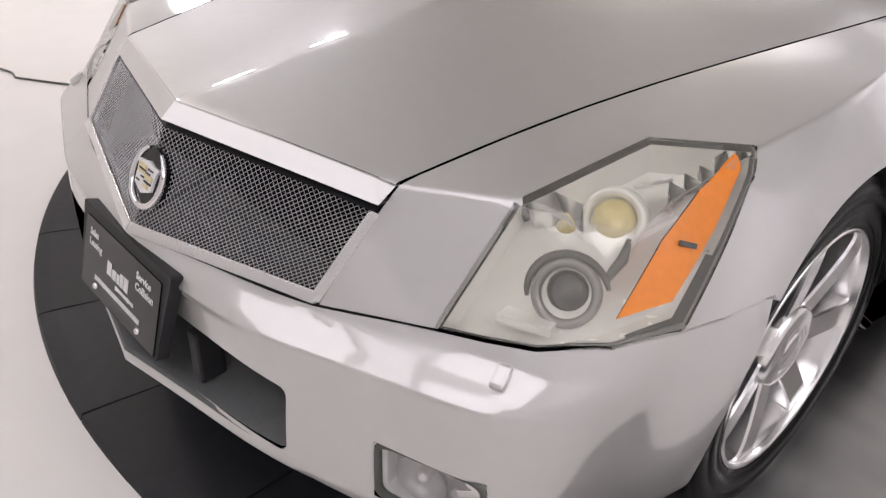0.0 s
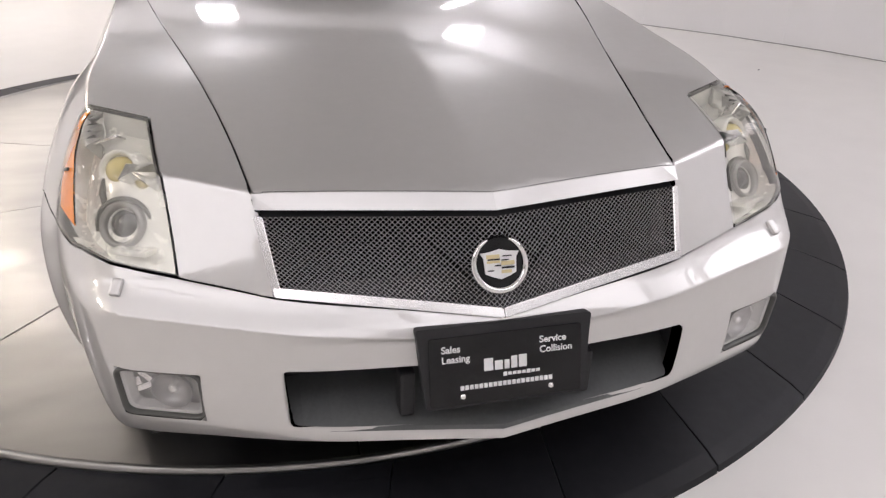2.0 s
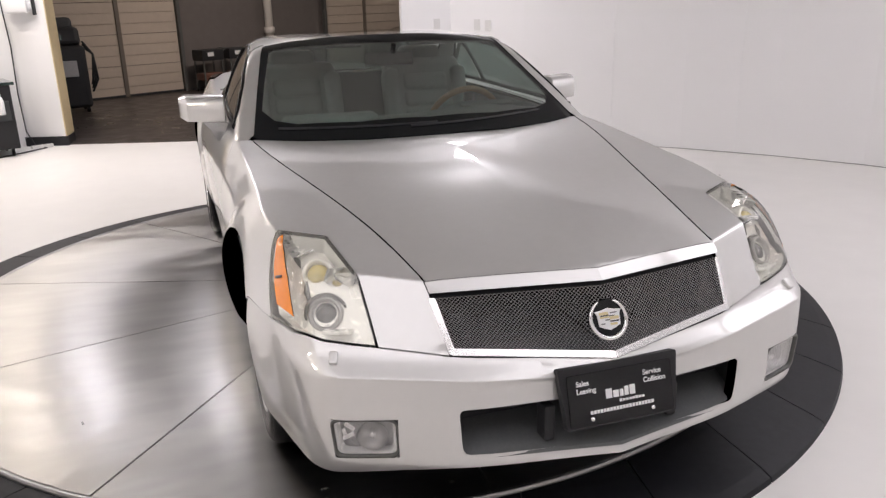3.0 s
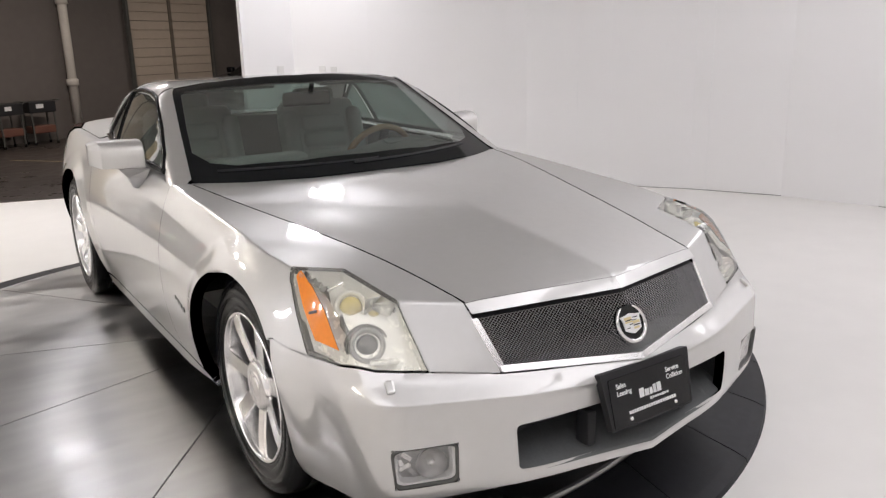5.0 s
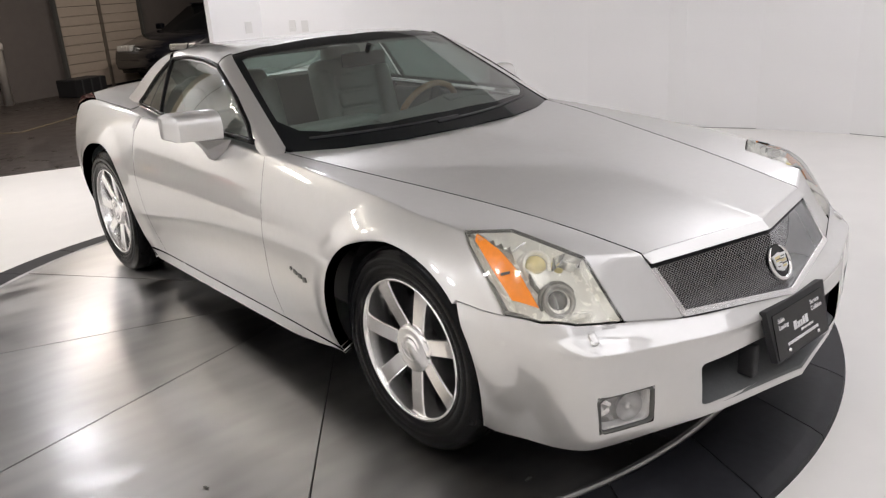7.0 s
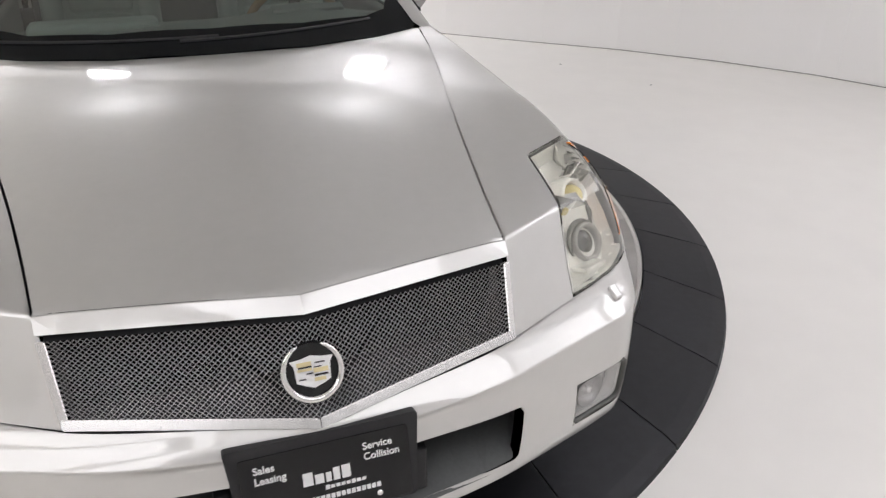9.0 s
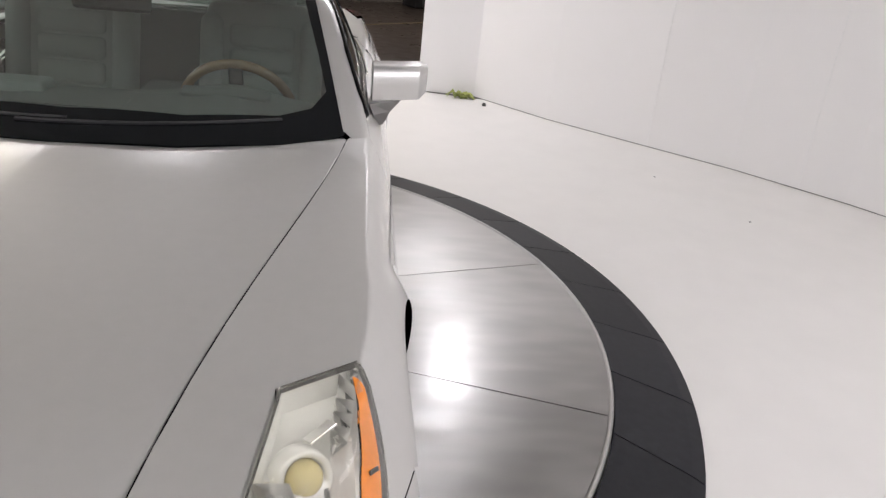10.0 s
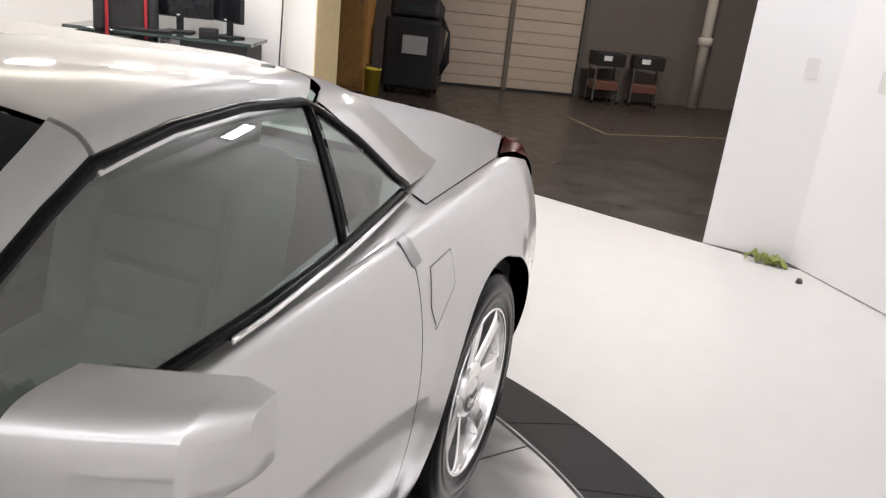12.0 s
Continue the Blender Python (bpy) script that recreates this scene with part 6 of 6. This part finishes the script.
tagged(part("baseboard", prism([(-2.635, 8.025), (-2.625, 8.005), (-2.215, 7.875), (-2.185, 7.885), (-2.155, 8.24), (-2.195, 7.91)], 0.10, m=pose(0, 0, FLOOR)), BLACK), "black rubber baseboard round the pillar", "baseboard", kind="structure")
TAN = material("tan_paint", (0.62, 0.50, 0.30), rough=0.55, grain=0.08, grain_size=20)
tagged(part("trim_pillar_side", prism([(-2.209, 7.897), (-2.197, 7.895), (-2.157, 8.24), (-2.169, 8.243)], 3.07, m=pose(0, 0, FLOOR + 0.1)), TAN), "tan painted side of the pillar", "trim", kind="structure")
t = thing("pillar_cable", "black cable clipped down the pillar", "cable")
part("cord", tube([(-2.61, 7.98, 3.3), (-2.605, 7.975, 2.2), (-2.625, 7.98, 1.5), (-2.60, 7.975, 1.0), (-2.615, 7.97, 0.5), (-2.60, 7.965, 0.1), (-2.52, 7.90, FLOOR + 0.006), (-2.40, 7.80, FLOOR + 0.006), (-2.55, 7.62, FLOOR + 0.006), (-2.85, 7.3, FLOOR + 0.006), (-3.3, 7.05, FLOOR + 0.006)], 0.007, 6), BLACK, t, smooth=True)
t = thing("power_strip", "white power strip lying on the floor by the pillar", "power strip", m=pose(-2.45, 7.84, FLOOR, 0, 0, 25))
part("case", boxed(0, 0, 0.018, 0.22, 0.05, 0.036, 0.008), OUTLET, t)
for k in range(4):
    part("socket", boxed(-0.075 + 0.05 * k, 0, 0.037, 0.03, 0.03, 0.003), GREYTRIM, t)

# ------------------------------------------------------------------ the garage beyond the opening
P0, GD, GN = Vector((-2.5, 12.2, 0)), Vector((0.889, 0.458, 0)), Vector((0.458, -0.889, 0))
GANG = math.degrees(math.atan2(GD.y, GD.x))


def at_far(s, off, z=FLOOR, rz=0.0):
    p = P0 + GD * s + GN * off
    return pose(p.x, p.y, z, 0, 0, GANG + rz)


SLAT = material("tan_steel", (0.52, 0.44, 0.36), rough=0.55, grain=0.06, grain_size=12, spread=0.05)


def roller_door(s0, s1, top=3.0):
    w = s1 - s0
    t = thing("sectional_door", "tan ribbed steel overhead garage door, closed", "garage door", "garage doors", m=at_far(s0, 0.02))
    n = 6
    h = top / n
    for k in range(n):
        bm = bmesh.new()
        for j in range(3):
            box(bm, w / 2, -0.02, h * k + h * (j + 0.5) / 3, w, 0.04, h / 3 - 0.008, 0.004)
        box(bm, w / 2, 0.0, h * (k + 0.5), w, 0.03, h - 0.008)
        part("door_section", bm, SLAT, t)
    for x in (0.5,):
        part("stile", boxed(w * x, -0.05, top / 2, 0.07, 0.03, top, 0.006), SLATDARK, t, "dark upright stiffener")
    for x in (-0.04, w + 0.04):
        part("track", boxed(x, -0.06, top / 2, 0.06, 0.08, top, 0.006), GREYTRIM, t, "grey steel door track")
    part("door_seal", boxed(w / 2, -0.03, 0.02, w, 0.05, 0.04, 0.008), BLACK, t)


SLATDARK = material("dark_tan_steel", (0.16, 0.135, 0.11), rough=0.5, grain=0.08, grain_size=20)
roller_door(-0.22, 1.80)
roller_door(5.0, 7.0)

t = thing("drain_pipe", "white painted upright pipe on the garage wall", "pipe", m=at_far(3.62, 0.12))
part("pipe", tube([(0, 0, 0), (0, 0, 3.5)], 0.075, 16), colour("pipe_paint", (0.70, 0.66, 0.60)), t, smooth=True)
for z in (0.95, 2.3):
    part("pipe_collar", lathe([(0.076, z - 0.06), (0.10, z - 0.05), (0.10, z + 0.05), (0.076, z + 0.06)], 16, "z"), colour("collar_paint", (0.66, 0.62, 0.57)), t, smooth=True)

for s, off, rz in ((2.13, 0.42, 5), (2.72, 0.40, -8)):
    t = thing("tool_cart", "small dark tool cart with a bin on top", "cart", "tool carts by the garage wall", m=at_far(s, off, rz=rz) @ Matrix.Diagonal((0.84, 0.84, 0.82, 1)))
    rust = colour("rusty_red_paint", (0.16, 0.07, 0.05))
    part("bin", boxed(0, 0, 0.74, 0.52, 0.36, 0.22, 0.02), BLACK, t)
    part("lower_tray", boxed(0, 0, 0.30, 0.46, 0.32, 0.14, 0.015), rust, t, "rusty red lower tray")
    for x in (-0.22, 0.22):
        for y in (-0.15, 0.15):
            part("leg", boxed(x, y, 0.34, 0.03, 0.03, 0.62, 0.004), GREYTRIM, t)
            c = part("castor", lathe([(0.0005, -0.015), (0.03, -0.012), (0.03, 0.012), (0.0005, 0.015)], 14, "x"), RUBBER, t)
            c.location = (x, y, 0.03)
    part("white_tag", boxed(-0.06, -0.185, 0.76, 0.14, 0.008, 0.08), WHITEPRINT, t)
    part("cart_handle", tube([(0.26, -0.14, 0.82), (0.36, -0.14, 0.86), (0.36, 0.14, 0.86), (0.26, 0.14, 0.82)], 0.012, 8), GREYTRIM, t)

t = thing("service_machine", "tall black workshop machine with a pale panel and hoses", "machine", m=pose(-2.54, 10.95, FLOOR, 0, 0, 12) @ Matrix.Diagonal((1.12, 1.1, 1.0, 1)))
part("machine_body", soft(0, 0, 0.50, 0.62, 0.50, 0.86, 0.05), BLACK, t)
part("sloped_top", soft(0, 0.03, 1.02, 0.56, 0.40, 0.26, 0.06, rx=-14), BLACK, t)
part("hood", soft(0.05, 0.05, 1.22, 0.34, 0.30, 0.18, 0.05), DARKGREY, t)
part("pale_panel", boxed(0.05, -0.262, 0.62, 0.28, 0.02, 0.22, 0.006), colour("pale_panel", (0.45, 0.45, 0.46)), t, "pale front panel")
part("display", boxed(0.0, -0.18, 1.04, 0.14, 0.03, 0.07, 0.006, rx=-14), DARKGLASS, t)
for k in range(3):
    part("hose", tube([(0.30, -0.1, 0.98 - 0.04 * k), (0.40, -0.14, 0.8), (0.42 - 0.03 * k, -0.16, 0.45), (0.34, -0.16, 0.28 + 0.05 * k)], 0.014, 8), BLACK, t, smooth=True)
for x in (-0.25, 0.25):
    c = part("castor", lathe([(0.0005, -0.02), (0.045, -0.018), (0.045, 0.018), (0.0005, 0.02)], 16, "x"), RUBBER, t)
    c.location = (x, -0.18, 0.045)
    c = part("castor", lathe([(0.0005, -0.02), (0.045, -0.018), (0.045, 0.018), (0.0005, 0.02)], 16, "x"), RUBBER, t)
    c.location = (x, 0.18, 0.045)
t = thing("wood_cabinet", "tall orange-brown wooden cabinet", "cabinet", m=pose(-3.22, 10.55, FLOOR, 0, 0, 12))
WOODBOARD = material("orange_wood", (0.42, 0.22, 0.07), rough=0.55, grain=0.25, grain_size=14)
part("cabinet_body", boxed(0, 0, 1.15, 0.46, 0.40, 2.30, 0.008), WOODBOARD, t)
part("cabinet_door", boxed(0, -0.21, 1.15, 0.42, 0.02, 2.2, 0.005), WOODBOARD, t)
part("cabinet_handle", boxed(0.16, -0.226, 1.1, 0.015, 0.015, 0.14, 0.004), GREYTRIM, t)
t = thing("yellow_tub", "yellow plastic tub on the garage floor", "tub", m=pose(-2.78, 10.30, FLOOR))
part("tub", lathe([(0.0005, 0.0), (0.085, 0.0), (0.10, 0.30), (0.105, 0.30), (0.105, 0.32), (0.095, 0.32), (0.085, 0.02), (0.0005, 0.02)], 20, "z"), colour("yellow_plastic", (0.65, 0.50, 0.05)), t, smooth=True)
part("tub_handle", tube([(-0.1, 0, 0.31), (-0.06, -0.06, 0.36), (0.06, -0.06, 0.36), (0.1, 0, 0.31)], 0.006, 6), GREYTRIM, t)
t = thing("broom", "dark broom leaning on the wooden cabinet", "broom", m=pose(-3.42, 10.22, FLOOR))
part("broom_stick", tube([(0, 0, 0.05), (0.10, 0.12, 1.4)], 0.014, 8), BLACK, t)
part("broom_head", boxed(0, 0, 0.05, 0.30, 0.06, 0.09, 0.01), BLACK, t)
t = thing("low_crate", "low black plastic crate on the garage floor", "crate", m=at_far(4.75, 0.6))
part("crate", boxed(0, 0, 0.16, 0.70, 0.45, 0.30, 0.02), BLACK, t)
for x in (-0.2, 0.0, 0.2):
    part("crate_rib", boxed(x, -0.23, 0.16, 0.03, 0.02, 0.26, 0.004), DARKGREY, t)
stripes = bmesh.new()
for a, b in (((-0.56, 11.12), (0.12, 10.28)), ((0.12, 10.28), (1.40, 11.40)), ((1.40, 11.40), (3.4, 13.1))):
    m, d = (Vector(a) + Vector(b)) / 2, Vector(b) - Vector(a)
    box(stripes, m.x, m.y, FLOOR + 0.006, d.length, 0.05, 0.004, 0, math.degrees(math.atan2(d.y, d.x)))
tagged(part("floor_marking", stripes, colour("worn_yellow_paint", (0.16, 0.13, 0.08))), "worn tan line painted on the garage floor", "floor marking", kind="structure")


def dark_car():
    t = thing("parked_car", "dark blue-black car parked in the dim garage", "car", m=at_far(8.05, 1.25, rz=180))
    navy = material("navy_paint", (0.008, 0.009, 0.014), rough=0.25, grain=0.05, grain_size=200, coat=1.0)
    prof = [(-2.2, 0.25), (2.2, 0.25), (2.27, 0.45), (2.2, 0.72), (1.5, 0.88), (0.95, 0.95), (-1.6, 0.98), (-2.15, 0.90), (-2.25, 0.6)]
    bm = prism(prof, 1.78)
    bmesh.ops.bevel(bm, geom=list(bm.edges), offset=0.08, segments=3, affect="EDGES")
    bmesh.ops.transform(bm, matrix=pose(0, 0.89, 0, 90, 0, 0), verts=bm.verts)
    part("car_body", bm, navy, t, smooth=True)
    top = bmesh.new()
    lo = [top.verts.new(v) for v in ((1.05, -0.80, 0.93), (1.05, 0.80, 0.93), (-1.65, 0.80, 0.95), (-1.65, -0.80, 0.95))]
    hi = [top.verts.new(v) for v in ((0.25, -0.60, 1.40), (0.25, 0.60, 1.40), (-0.95, 0.58, 1.41), (-0.95, -0.58, 1.41))]
    top.faces.new(hi)
    for k in range(4):
        top.faces.new((lo[k], lo[(k + 1) % 4], hi[(k + 1) % 4], hi[k]))
    bmesh.ops.bevel(top, geom=list(top.edges), offset=0.06, segments=2, affect="EDGES")
    part("cabin", top, FRIT, t, "dark glass cabin", smooth=True)
    part("roof", soft(-0.35, 0, 1.415, 1.15, 1.12, 0.03, 0.012), navy, t)
    for x in (1.35, -1.35):
        for y in (0.80, -0.80):
            c = part("wheel", lathe([(0.0005, -0.1), (0.20, -0.1), (0.22, -0.11), (0.31, -0.10), (0.33, -0.07), (0.33, 0.07), (0.31, 0.10), (0.22, 0.11), (0.20, 0.1), (0.0005, 0.1)], 28, "y"), RUBBER, t)
            c.location = (x, y, 0.33)
    for s in (1, -1):
        part("headlight", soft(2.10, s * 0.62, 0.70, 0.22, 0.34, 0.11, 0.03), REFLECTOR, t)
        part("door_mirror", soft(0.72, s * 0.98, 1.02, 0.10, 0.18, 0.12, 0.03), navy, t)


dark_car()

# unseen garage lamps, added to brighten the doors and floor
for x, y, w in ((0.6, 10.6, 78), (4.5, 12.5, 36)):
    t = thing("tube_light", "unseen fluorescent tube light added under the garage ceiling", "ceiling light", "garage lights", m=pose(x, y, CEILING - 0.12, 0, 0, GANG))
    part("tray", boxed(0, 0, 0.05, 1.24, 0.14, 0.05, 0.006), WHITEPRINT, t)
    part("tube", tube([(-0.58, 0, 0.0), (0.58, 0, 0.0)], 0.014, 10), LED, t)
    lamp("tube_light_source", x, y, CEILING - 0.15, 1.15, 0.10, w, (1, 0.88, 0.79), rz=GANG)
